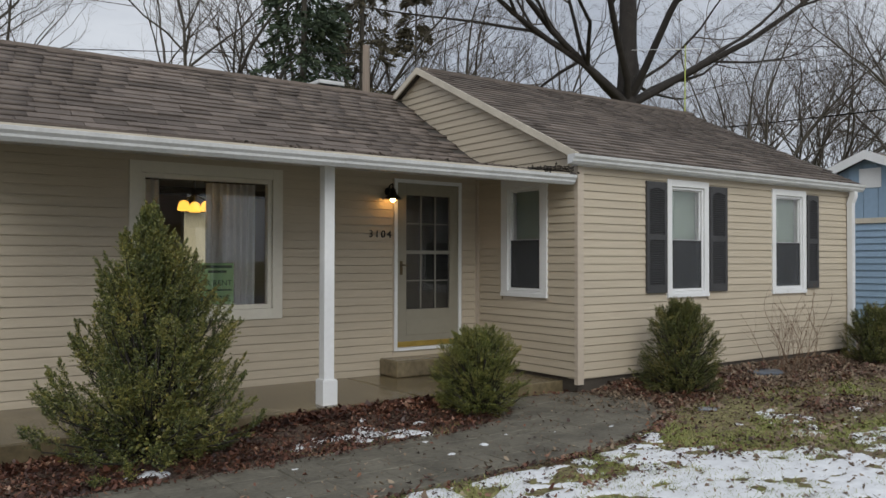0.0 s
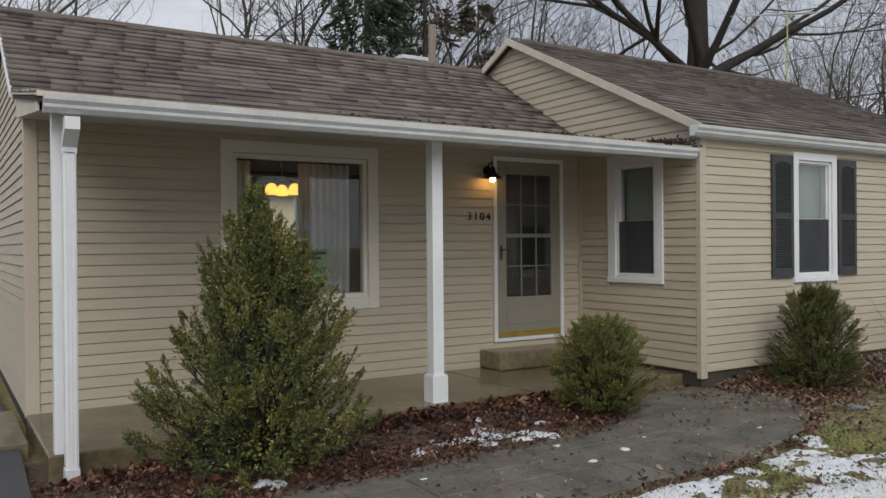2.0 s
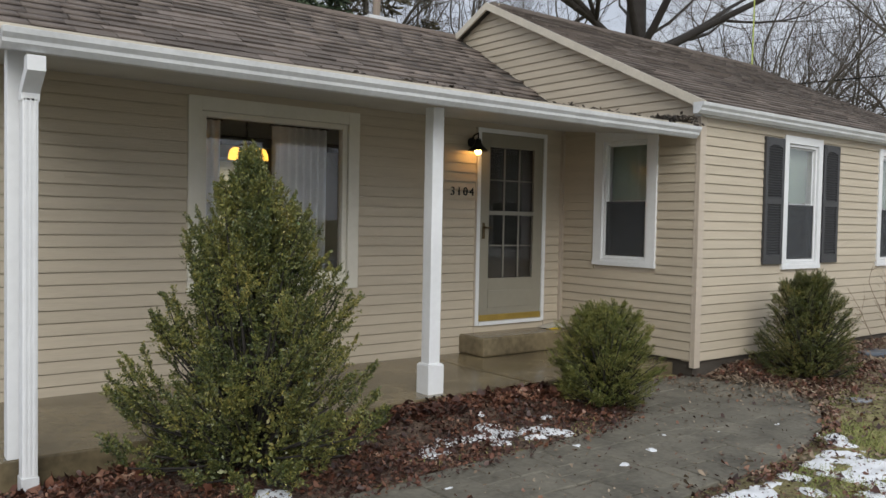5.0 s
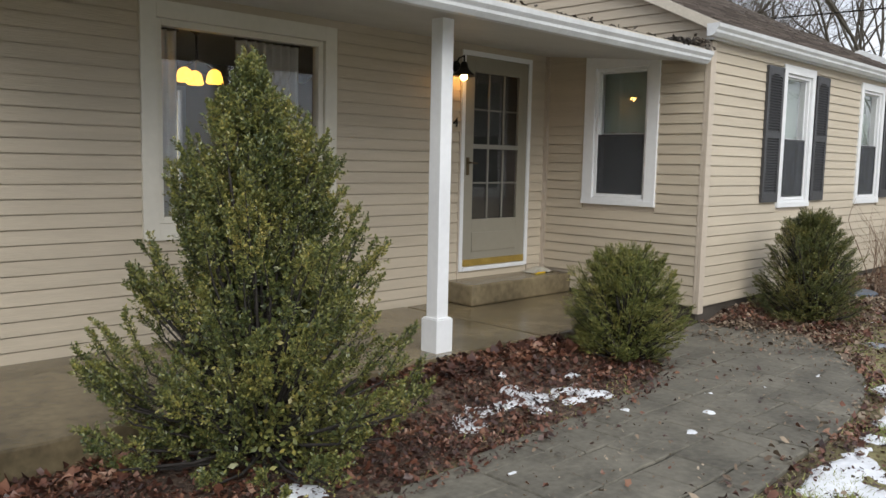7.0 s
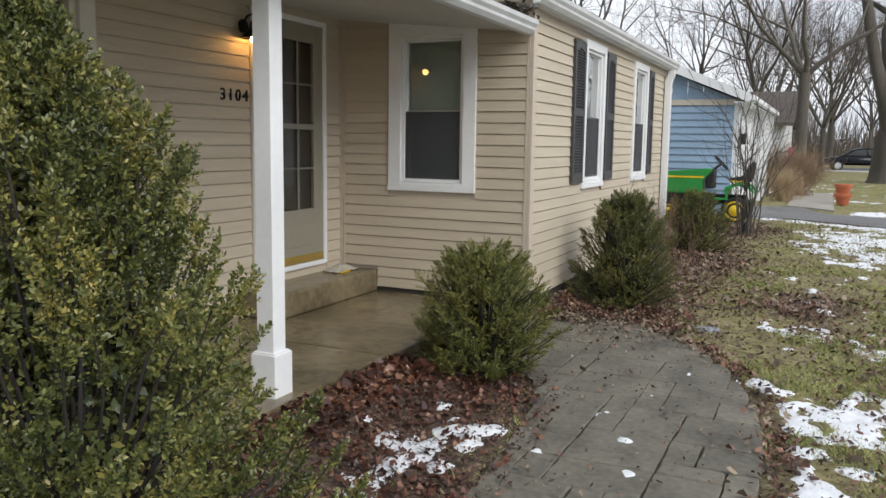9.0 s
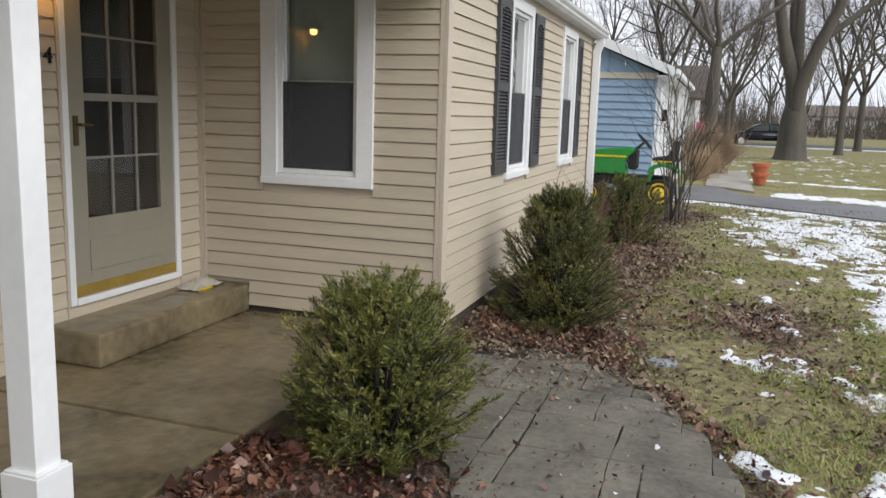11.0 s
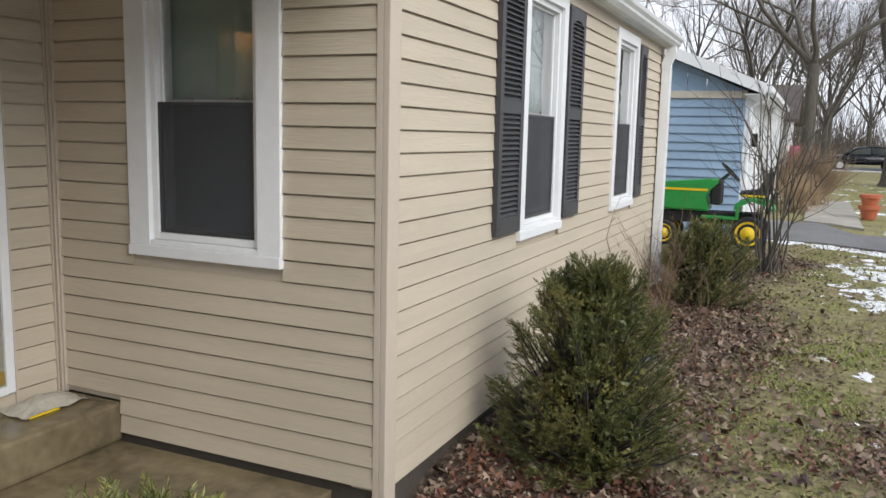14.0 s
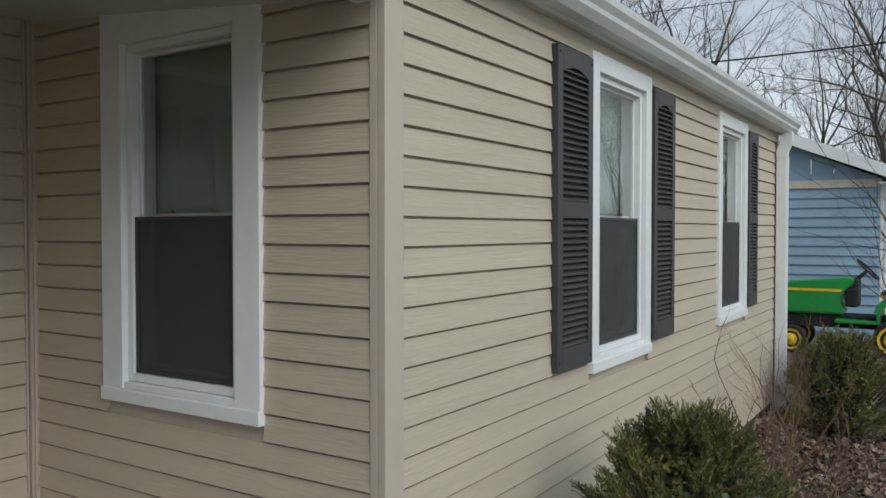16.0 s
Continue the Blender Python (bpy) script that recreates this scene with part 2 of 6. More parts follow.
def part(name, bm, material, parent, label="", kind="", smooth=False):
    """Links a bmesh given in world places as one mesh under a thing or part."""
    off = base_of(parent) if parent else Vector((0, 0, 0))
    if parent and off.length:
        bmesh.ops.translate(bm, vec=-off, verts=bm.verts)
    me = bpy.data.meshes.new(name)
    bmesh.ops.recalc_face_normals(bm, faces=bm.faces)
    bm.to_mesh(me)
    bm.free()
    me.materials.append(material)
    if smooth:
        me.shade_smooth()
    ob = new(name, me)
    if parent:
        ob.parent = parent
        BASE[ob] = off
    return tagged(ob, label, kind=kind)


def quadmesh(name, verts, faces, material, parent=None, label="", kind="", smooth=False):
    me = bpy.data.meshes.new(name)
    v = np.asarray(verts, dtype=np.float32).reshape(-1, 3)
    off = base_of(parent) if parent else Vector((0, 0, 0))
    v = v - np.array(off, dtype=np.float32)
    f = np.asarray(faces, dtype=np.int32)
    k = f.shape[1]
    me.vertices.add(len(v))
    me.vertices.foreach_set("co", v.ravel())
    me.loops.add(f.size)
    me.loops.foreach_set("vertex_index", f.ravel())
    me.polygons.add(len(f))
    me.polygons.foreach_set("loop_start", np.arange(0, f.size, k, dtype=np.int32))
    me.polygons.foreach_set("loop_total", np.full(len(f), k, dtype=np.int32))
    me.update(calc_edges=True)
    me.materials.append(material)
    if smooth:
        me.shade_smooth()
    ob = new(name, me)
    if parent:
        ob.parent = parent
        BASE[ob] = off
    return tagged(ob, label, kind=kind)


def box(bm, x0, x1, y0, y1, z0, z1, bevel=0.0):
    r = bmesh.ops.create_cube(bm, size=1)
    vs = r["verts"]
    for v in vs:
        v.co = Vector(((x0 + x1) / 2 + v.co.x * (x1 - x0), (y0 + y1) / 2 + v.co.y * (y1 - y0), (z0 + z1) / 2 + v.co.z * (z1 - z0)))
    if bevel:
        es = list({e for v in vs for e in v.link_edges})
        bmesh.ops.bevel(bm, geom=es, offset=bevel, segments=2, affect="EDGES", profile=0.6)
    return bm


def boxes(*bs, bevel=0.0):
    bm = bmesh.new()
    for b in bs:
        box(bm, *b, bevel=bevel)
    return bm


def prism(pts, axis, a0, a1):
    """A closed outline of 2D points, drawn out along an axis from a0 to a1."""
    bm = bmesh.new()
    def p(u, v, a):
        return (a, u, v) if axis == "x" else (u, a, v) if axis == "y" else (u, v, a)
    A = [bm.verts.new(p(u, v, a0)) for u, v in pts]
    B = [bm.verts.new(p(u, v, a1)) for u, v in pts]
    bm.faces.new(A)
    bm.faces.new(B[::-1])
    for i in range(len(pts)):
        j = (i + 1) % len(pts)
        bm.faces.new((A[i], B[i], B[j], A[j]))
    return bm


def tube(bm, pts, radii, sides=8, cap=True):
    rings = []
    for i, p in enumerate(pts):
        p = Vector(p)
        d = (Vector(pts[min(i + 1, len(pts) - 1)]) - Vector(pts[max(i - 1, 0)])).normalized()
        a = d.orthogonal().normalized() if i == 0 else (a - d * a.dot(d)).normalized()
        b = d.cross(a)
        r = radii[i] if hasattr(radii, "__len__") else radii
        rings.append([bm.verts.new(p + a * (r * math.cos(t)) + b * (r * math.sin(t))) for t in [2 * math.pi * k / sides for k in range(sides)]])
    for q, s in zip(rings, rings[1:]):
        for k in range(sides):
            bm.faces.new((q[k], q[(k + 1) % sides], s[(k + 1) % sides], s[k]))
    if cap:
        bm.faces.new(rings[0][::-1])
        bm.faces.new(rings[-1])
    return bm


def lathe(bm, cx, cy, prof, sides=20, cz=0.0):
    rings = [[bm.verts.new((cx + r * math.cos(2 * math.pi * k / sides), cy + r * math.sin(2 * math.pi * k / sides), cz + z)) for k in range(sides)] for r, z in prof]
    for q, s in zip(rings, rings[1:]):
        for k in range(sides):
            bm.faces.new((q[k], q[(k + 1) % sides], s[(k + 1) % sides], s[k]))
    bm.faces.new(rings[0][::-1])
    bm.faces.new(rings[-1])
    return bm


def smoothstep(a, b, x):
    t = np.clip((x - a) / (b - a), 0, 1)
    return t * t * (3 - 2 * t)


def fbm(x, y, seed=0, octaves=4):
    """Smooth value noise on arrays, about 0 to 1."""
    rng = np.random.default_rng(seed)
    tab = rng.random((256, 256))
    out, amp, tot = np.zeros_like(x, dtype=float), 1.0, 0.0
    for o in range(octaves):
        f = 2.0 ** o
        u, v = x * f + 17.3 * o, y * f + 9.1 * o
        i, j = np.floor(u).astype(int), np.floor(v).astype(int)
        a, b = u - i, v - j
        a, b = a * a * (3 - 2 * a), b * b * (3 - 2 * b)
        i0, i1, j0, j1 = i % 256, (i + 1) % 256, j % 256, (j + 1) % 256
        out += amp * ((tab[i0, j0] * (1 - a) + tab[i1, j0] * a) * (1 - b) + (tab[i0, j1] * (1 - a) + tab[i1, j1] * a) * b)
        tot += amp
        amp *= 0.55
    return out / tot


# ---- plan ----
FY, WY, WX, LX, RX = 8.23, 6.41, 6.69, 0.69, 12.60   # porch wall, wing front, wing side, left end, right end
LAP = 0.0925
BACK = 12.60
RIDGE_M, RZ_M = 10.19, 3.92
RIDGE_W, RZ_W = 9.49, 4.22
PW = (2.29, 3.925, 0.83, 2.467)
DR = (5.387, 6.402, 0.37, 2.467)
SW = (6.88, 7.715, 1.03, 2.53)
WA = (8.217, 9.035, 1.016, 2.483)
WB = (10.47, 11.325, 1.012, 2.485)


def path_lo(x):
    return np.interp(x, [-1, 1.5, 3.8, 4.6, 5.2, 5.8, 6.34, 6.65, 6.87, 6.98], [4.1, 4.2, 4.33, 4.38, 4.47, 4.66, 4.95, 5.2, 5.5, 5.85])


def path_hi(x):
    return np.interp(x, [-1, 1.9, 3.6, 4.5, 5.0, 5.35, 5.6, 6.6, 6.98], [5.3, 5.38, 5.48, 5.58, 5.75, 6.1, 6.62, 6.5, 6.1])


def ground_z(x, y):
    z = -0.02 + 0.03 * (fbm(x * 0.7, y * 0.7, 3) - 0.5)
    z = z - 0.06 * smoothstep(2.0, 0.4, x) * smoothstep(4, 6, y)
    z = z + 0.095 * smoothstep(2.5, 3.4, x) * smoothstep(6.0, 6.55, y) * smoothstep(4.95, 4.75, x)
    z = z + 0.085 * smoothstep(5.85, 6.3, y) * smoothstep(6.85, 7.3, x) * smoothstep(13.5, 12.6, x)
    inp = smoothstep(-0.12, 0.05, np.minimum(y - path_lo(x), path_hi(x) - y)) * (x < 7.0)
    z = z * (1 - inp) + (-0.035) * inp
    return z


def litter_amount(x, y):
    bed = smoothstep(-0.1, 0.1, y - path_hi(x)) * (x < 5.9) * (x > 0.3) * (y < 7.2)
    wing = smoothstep(4.75, 5.6, y + 0.25 * np.sin(x * 1.3)) * (x > 6.7) * (x < 17)
    edge = 0.55 * (np.abs(y - path_lo(x) + 0.04) < 0.12) * (x < 7.0)
    spot = 0.8 * np.exp(-(((x - 8.6) / 0.9) ** 2 + ((y - 4.2) / 0.4) ** 2)) + 0.7 * np.exp(-(((x - 5) / 1.6) ** 2 + ((y - 3.2) / 0.5) ** 2))
    return np.clip(bed * 1.2 + wing * 0.95 + edge + spot, 0, 1.3)


def axis_steps(lo, hi, near, far, step):
    c = np.arange(near[0], near[1] + 1e-6, step)
    out_hi = near[1] + np.geomspace(step * 2, hi - near[1], 34)
    out_lo = near[0] - np.geomspace(step * 2, near[0] - lo, 28)[::-1]
    return np.concatenate([out_lo, c, out_hi])


gx = axis_steps(-700, 900, (-1.0, 13.0), None, 0.07)
gy = axis_steps(-700, 900, (1.5, 7.0), None, 0.07)
X, Y = np.meshgrid(gx, gy, indexing="ij")
Z = ground_z(X, Y) + 0.012 * (fbm(X * 9, Y * 9, 5) - 0.5) * (np.abs(X) < 30)
nx, ny = X.shape
idx = np.arange(nx * ny).reshape(nx, ny)
F = np.stack([idx[:-1, :-1], idx[1:, :-1], idx[1:, 1:], idx[:-1, 1:]], -1).reshape(-1, 4)
ground = quadmesh("ground", np.stack([X, Y, Z], -1), F, GROUNDM, kind="structure", label="winter lawn with leaf litter and thin grass", smooth=True)
attr = ground.data.attributes.new("litter", "FLOAT", "POINT")
attr.data.foreach_set("value", litter_amount(X, Y).ravel().astype(np.float32))


# snow lying in thin broken patches
DRF = (19.97, 4.17, 0.370)
DRN = (18.29, 4.81, 0.642)


def snow_field(x, y):
    e = lambda cx, cy, rx, ry: np.exp(-(((x - cx) / rx) ** 2 + ((y - cy) / ry) ** 2))
    reg = 0.74 * smoothstep(0.02, 0.16, path_lo(x) - y) * smoothstep(2.0, 3.6, x) * smoothstep(6.1, 5.3, x) * smoothstep(-3.0, 0.5, y)
    reg = reg + 0.64 * smoothstep(4.0, 3.5, y + 0.1 * (x - 5.5)) * smoothstep(5.2, 5.9, x) * smoothstep(12.5, 7.0, x) * smoothstep(-3.0, 0.5, y)
    reg = reg + 0.36 * e(3.75, 5.9, 0.55, 0.25) + 0.42 * e(3.2, 5.85, 0.45, 0.2) + 0.2 * e(5.0, 6.0, 0.35, 0.2) + 0.28 * e(1.6, 5.6, 0.5, 0.2) + 0.2 * e(3.6, 5.0, 0.8, 0.25)
    reg = reg + 0.62 * e(12.5, 2.8, 4.0, 1.3) + 0.62 * e(15.0, 3.8, 2.2, 1.1) + 0.3 * e(7.6, 4.0, 1.0, 0.4) + 0.12 * e(8.5, 4.0, 1.6, 1.0)
    near_, far_ = DRN[0] + DRN[2] * (y - DRN[1]) - x, x - DRF[0] - DRF[2] * (y - DRF[1])
    reg = reg + 0.75 * np.exp(-((near_ - 0.25) / 0.35) ** 2) + 0.9 * np.exp(-((far_ - 1.1) / 0.8) ** 2) * (y < 3.7) + 0.6 * np.exp(-((far_ - 5.5) / 0.3) ** 2) * (y < 4.0)
    reg = reg + 0.25 * smoothstep(8, 14, x) * smoothstep(2.4, 0.5, y) * (x < 17) + 0.2 * (x > 24)
    for cx, cy, r in ((4.34, 6.02, 0.10), (4.10, 5.70, 0.09), (3.73, 6.08, 0.11), (3.82, 5.71, 0.12), (3.37, 6.07, 0.10), (3.60, 5.84, 0.12), (3.30, 5.88, 0.11), (3.50, 5.68, 0.09), (3.85, 6.30, 0.07), (4.02, 5.76, 0.08), (2.95, 5.72, 0.10), (2.68, 5.76, 0.08), (4.35, 6.16, 0.07), (3.2, 6.12, 0.09), (4.08, 5.62, 0.08), (3.88, 5.36, 0.08), (5.04, 5.03, 0.09), (4.28, 6.02, 0.10), (3.66, 6.05, 0.12), (3.80, 5.83, 0.12), (4.05, 5.70, 0.12), (3.82, 6.26, 0.07), (4.1, 4.75, 0.10), (3.55, 4.95, 0.14), (4.6, 5.2, 0.07), (3.1, 4.75, 0.12), (6.1, 4.75, 0.10), (7.3, 4.6, 0.16), (7.05, 4.95, 0.10), (5.6, 4.9, 0.05), (9.4, 6.05, 0.08), (7.55, 4.62, 0.13), (7.28, 4.42, 0.15), (8.9, 4.75, 0.10), (8.3, 4.1, 0.16), (9.8, 4.9, 0.14), (8.7, 4.45, 0.08), (7.9, 3.9, 0.12), (10.4, 5.1, 0.15), (9.3, 4.2, 0.12)):
        reg = reg + 0.50 * e(cx, cy, r, r * 0.7)
    n1 = 0.45 * fbm(x * 2.3, y * 3.3, 11, 3) + 0.55 * fbm(x * 6.0, y * 9.0, 12, 4)
    return (n1 - 0.5) * 1.9 + reg * 0.78 - 0.475


def snow_patch(x0, x1, y0, y1, step, name):
    a, b = np.meshgrid(np.arange(x0, x1, step), np.arange(y0, y1, step), indexing="ij")
    s = snow_field(a, b)
    off = (a > DRN[0] + DRN[2] * (b - DRN[1]) - 0.05) & (a < DRF[0] + DRF[2] * (b - DRF[1]) + 0.25) | ((a > 20.7) & (a < 28.6) & (b > 3.9))
    s = np.where(off, -1, s)
    z = ground_z(a, b) + np.clip(s * 0.10, -0.02, 0.014) + 0.004 * fbm(a * 20, b * 20, 4, 2)
    inpath = (b > path_lo(a)) & (b < path_hi(a)) & (a < 7)
    z = np.where(inpath, z + 0.03, z)
    n_, m_ = a.shape
    ii = np.arange(n_ * m_).reshape(n_, m_)
    q = np.stack([ii[:-1, :-1], ii[1:, :-1], ii[1:, 1:], ii[:-1, 1:]], -1)
    keep = (np.maximum.reduce([s[:-1, :-1], s[1:, :-1], s[1:, 1:], s[:-1, 1:]]) > -0.01)
    f = q[keep]
    used = np.unique(f)
    re = -np.ones(n_ * m_, dtype=int)
    re[used] = np.arange(len(used))
    v = np.stack([a, b, z], -1).reshape(-1, 3)[used]
    ob = quadmesh(name, v, re[f], SNOW, kind="stuff", label="thin melting snow in broken patches on the lawn", smooth=True)
    return tagged(ob, category="snow")


snow_patch(0.8, 9.5, -4.0, 7.0, 0.032, "snow")
snow_patch(9.5, 45, -16, 6.0, 0.09, "snow")


# ---- walls ----
def wall_slab(name, axis, plane, thick, u0, u1, z0, z1, holes, mt, label):
    """A wall with openings; axis x runs along x and faces -y, axis y runs along y and faces -x."""
    bm = bmesh.new()
    us = sorted({u0, u1, *[h[0] for h in holes], *[h[1] for h in holes]})
    for a, b in zip(us, us[1:]):
        mid = (a + b) / 2
        hz = sorted([(h[2], h[3]) for h in holes if h[0] < mid < h[1]])
        z = z0
        for lo, hi in hz + [(z1, z1)]:
            if lo > z + 1e-4:
                if axis == "x":
                    box(bm, a, b, plane, plane + thick, z, lo)
                else:
                    box(bm, plane, plane + thick, a, b, z, lo)
            z = hi
    bmesh.ops.remove_doubles(bm, verts=bm.verts, dist=1e-5)
    return part(name, bm, mt, None, label, kind="structure")


inset = lambda h, d=0.06: (h[0] + d, h[1] - d, h[2] + d, h[3] - d)
wall_porch = wall_slab("wall_porch", "x", FY, 0.14, LX, WX, 0.085, 2.72, [inset(PW), (DR[0] + 0.03, DR[1] - 0.03, DR[2], DR[3] - 0.03)], TRIMTAN, "front house wall under the porch, clad in tan lap siding")
wall_side = wall_slab("wall_wing_side", "y", WX, 0.14, WY + 0.14, FY, 0.14, 2.6, [(SW[0] + 0.06, SW[1] - 0.06, SW[2] + 0.06, SW[3] - 0.1)], TRIMTAN, "side wall of the house wing beside the porch, tan lap siding")
wall_front = wall_slab("wall_wing_front", "x", WY, 0.14, WX, RX, 0.13, 2.6, [inset(WA), inset(WB)], TRIMTAN, "front wall of the house wing, tan lap siding")
wall_left = wall_slab("wall_left", "y", LX, 0.14, FY + 0.14, BACK, 0.085, 2.72, [], TRIMTAN, "left end wall of the house, tan lap siding")
wall_back = wall_slab("wall_back", "x", BACK, 0.14, LX, RX, -0.15, 2.6, [(4.2, 4.85, 0.95, 2.31)], TRIMTAN, "rear wall of the house")
wall_right = wall_slab("wall_right", "y", RX - 0.14, 0.14, WY + 0.14, BACK, -0.15, 2.6, [], TRIMTAN, "right end wall of the house wing")
gable_side = part("wall_wing_gable", prism([(WY - 0.02, 2.6), (RIDGE_W, RZ_W - 0.06), (12.4, 2.7), (12.4, 2.6)], "x", WX, WX + 0.1), TRIMTAN, None, "gable end of the house wing above the porch roof, tan siding", kind="structure")
gable_left = part("wall_left_gable", prism([(FY, 2.72), (RIDGE_M, RZ_M - 0.08), (12.4, 2.72)], "x", LX, LX + 0.1), TRIMTAN, None, "gable end of the main house, tan siding", kind="structure")
gable_right = part("wall_right_gable", prism([(WY, 2.6), (RIDGE_W, RZ_W - 0.06), (12.58, 2.6)], "x", RX - 0.1, RX), TRIMTAN, None, "right gable end of the wing, tan siding", kind="structure")
part("floor", boxes((LX + 0.14, WX, FY + 0.14, BACK, 0.22, 0.30), (WX, RX - 0.14, WY + 0.14, BACK, 0.22, 0.30)), WOODGREY, None, "indoor wood floor", kind="structure")
part("ceiling", boxes((LX + 0.14, WX, FY + 0.14, BACK, 2.60, 2.66), (WX + 0.14, RX - 0.14, WY + 0.14, BACK, 2.54, 2.6)), DARKROOM, None, "indoor ceiling", kind="structure")
part("wall_inner", boxes((WX + 0.14, WX + 0.24, FY, BACK, 0.3, 2.54), (WX + 0.24, RX - 0.14, 9.4, 9.5, 0.3, 2.54), (9.7, 9.8, WY + 0.14, 9.4, 0.3, 2.54)), DARKROOM, None, "painted inner room walls", kind="structure")

# foundation strip under the siding
part("foundation", boxes((WX + 0.012, RX, WY + 0.012, WY + 0.13, -0.2, 0.129), (LX + 0.012, WX, FY + 0.012, FY + 0.13, -0.2, 0.084), (WX + 0.012, WX + 0.13, WY + 0.13, FY, -0.2, 0.139), (LX + 0.012, LX + 0.1, FY + 0.13, BACK, -0.2, 0.084)), FOUND, None, "grey foundation strip under the siding", kind="structure")

PLANKS = {}


def plank_mesh(L0, L1, T0, T1, h):
    """A lap board: bottom edge from L0 to L1, top edge from T0 to T1, out is -y."""
    key = tuple(round(v, 3) for v in (L0, L1, T0, T1, h))
    if key in PLANKS:
        return PLANKS[key]
    prof = [(-0.0005, 0.008), (-0.0165, 0.008), (-0.0175, 0.0), (-0.0215, 0.0), (-0.0125, h - 0.0115), (-0.0015, h - 0.010), (-0.0015, h), (-0.0005, h)]
    vs, fs = [], []
    for s, (a, b) in enumerate(((L0, T0), (L1, T1))):
        for y, z in prof:
            vs.append((a + (b - a) * z / h, y, z))
    k = len(prof)
    for i in range(k):
        j = (i + 1) % k
        fs.append((i, j, k + j, k + i))
    me = bpy.data.meshes.new("plank")
    me.from_pydata(vs, [], fs + [tuple(range(k))[::-1], tuple(range(k, 2 * k))])
    me.materials.append(SIDING)
    PLANKS[key] = me
    return me


def course_segments(u0, u1, z, h, holes):
    segs = [(u0, u1)]
    for a, b, lo, hi in holes:
        if lo < z + h * 0.6 and hi > z + h * 0.4:
            segs = [s for p, q in segs for s in ((p, min(q, a)), (max(p, b), q)) if s[1] - s[0] > 0.01]
    return segs


def clad(wall, ox, oy, turn, length, z0, z1, holes, slope=None, LAP=LAP):
    """Lap siding on a wall; holes in metres along the wall; slope(z) gives both ends in a gable."""
    n_ = int(round((z1 - z0) / LAP))
    for i in range(n_):
        z = z0 + i * LAP
        if slope:
            a0, a1 = slope(z)
            b0, b1 = slope(z + LAP)
            if a1 - a0 < 0.1:
                continue
            segs = [(a0, a1, b0, max(b1, b0 + 0.01))]
        else:
            segs = []
            for p, q in course_segments(0, length, z, LAP, holes):
                segs.append((p, q, p, q))
        for p, q, tp, tq in segs:
            ob = new("plank", plank_mesh(0, q - p, tp - p, tq - p, LAP + 0.003))
            ob.parent = wall
            ob.matrix_basis = pose(ox, oy, 0, 0, 0, turn) @ pose(p, 0, z, 0, 0, 0)


# ---- windows, doors ----
def frame_ring(x0, x1, z0, z1, w, y0, y1, bm=None, bevel=0.003):
    bm = bm or bmesh.new()
    box(bm, x0, x0 + w, y0, y1, z0, z1, bevel)
    box(bm, x1 - w, x1, y0, y1, z0, z1, bevel)
    box(bm, x0 + w, x1 - w, y0, y1, z1 - w, z1, bevel)
    box(bm, x0 + w, x1 - w, y0, y1, z0, z0 + w, bevel)
    return bm


def place(root, ox, oy, turn):
    root.matrix_basis = pose(ox, oy, 0, 0, 0, turn)


def double_hung(name, w, z0, z1, label, casing=0.085, side_blind=True, top_casing=None):
    """Built facing -y with its left edge at 0; returns the root to be placed."""
    root = thing(name, (0, 0, 0), label, "window", kind="structure")
    tc = top_casing or casing
    bm = boxes((0, casing, -0.035, 0.02, z0 + 0.05, z1), (w - casing, w, -0.035, 0.02, z0 + 0.05, z1), (casing, w - casing, -0.035, 0.02, z1 - tc, z1), bevel=0.003)
    part("casing", bm, WHITE, root, "white painted casing")
    part("window_sill", boxes((-0.002, w + 0.002, -0.044, 0.02, z0, z0 + 0.05), (casing, w - casing, -0.03, 0.06, z0 + 0.0505, z0 + 0.075), bevel=0.004), WHITE, root)
    a, b, c, d = casing + 0.002, w - casing - 0.002, z0 + 0.077, z1 - tc - 0.002
    part("window_frame", frame_ring(a, b, c, d, 0.03, -0.01, 0.10), WHITE, root)
    mid = c + (d - c) * 0.49
    a2, b2 = a + 0.032, b - 0.032
    up = part("upper_sash", frame_ring(a2, b2, mid - 0.014, d - 0.032, 0.014, 0.020, 0.045), WHITE, root)
    part("pane", boxes((a2 + 0.012, b2 - 0.012, 0.031, 0.035, mid - 0.002, d - 0.044)), GLASS, up)
    lo = part("lower_sash", frame_ring(a2, b2, c + 0.032, mid + 0.012, 0.026, 0.050, 0.078), WHITE, root)
    part("pane", boxes((a2 + 0.03, b2 - 0.03, 0.062, 0.066, c + 0.062, mid - 0.018)), GLASS, lo)
    part("latch", boxes((a2 + 0.12, a2 + 0.16, 0.04, 0.052, mid + 0.012, mid + 0.022), (b2 - 0.16, b2 - 0.12, 0.04, 0.052, mid + 0.012, mid + 0.022)), DOORTAUPE, root)
    sc = part("screen", boxes((a2 + 0.012, b2 - 0.012, 0.004, 0.006, c + 0.045, mid - 0.012)), SCREENM, root, "dark insect screen")
    part("screen_frame", frame_ring(a2, b2, c + 0.032, mid, 0.014, 0.000, 0.014, bevel=0.001), SHUTTER, root)
    part("roller_shade", boxes((a - 0.03, b + 0.03, 0.112, 0.115, c - 0.01, d + 0.01)), BLIND, root, "pale shade behind the glass")
    return root


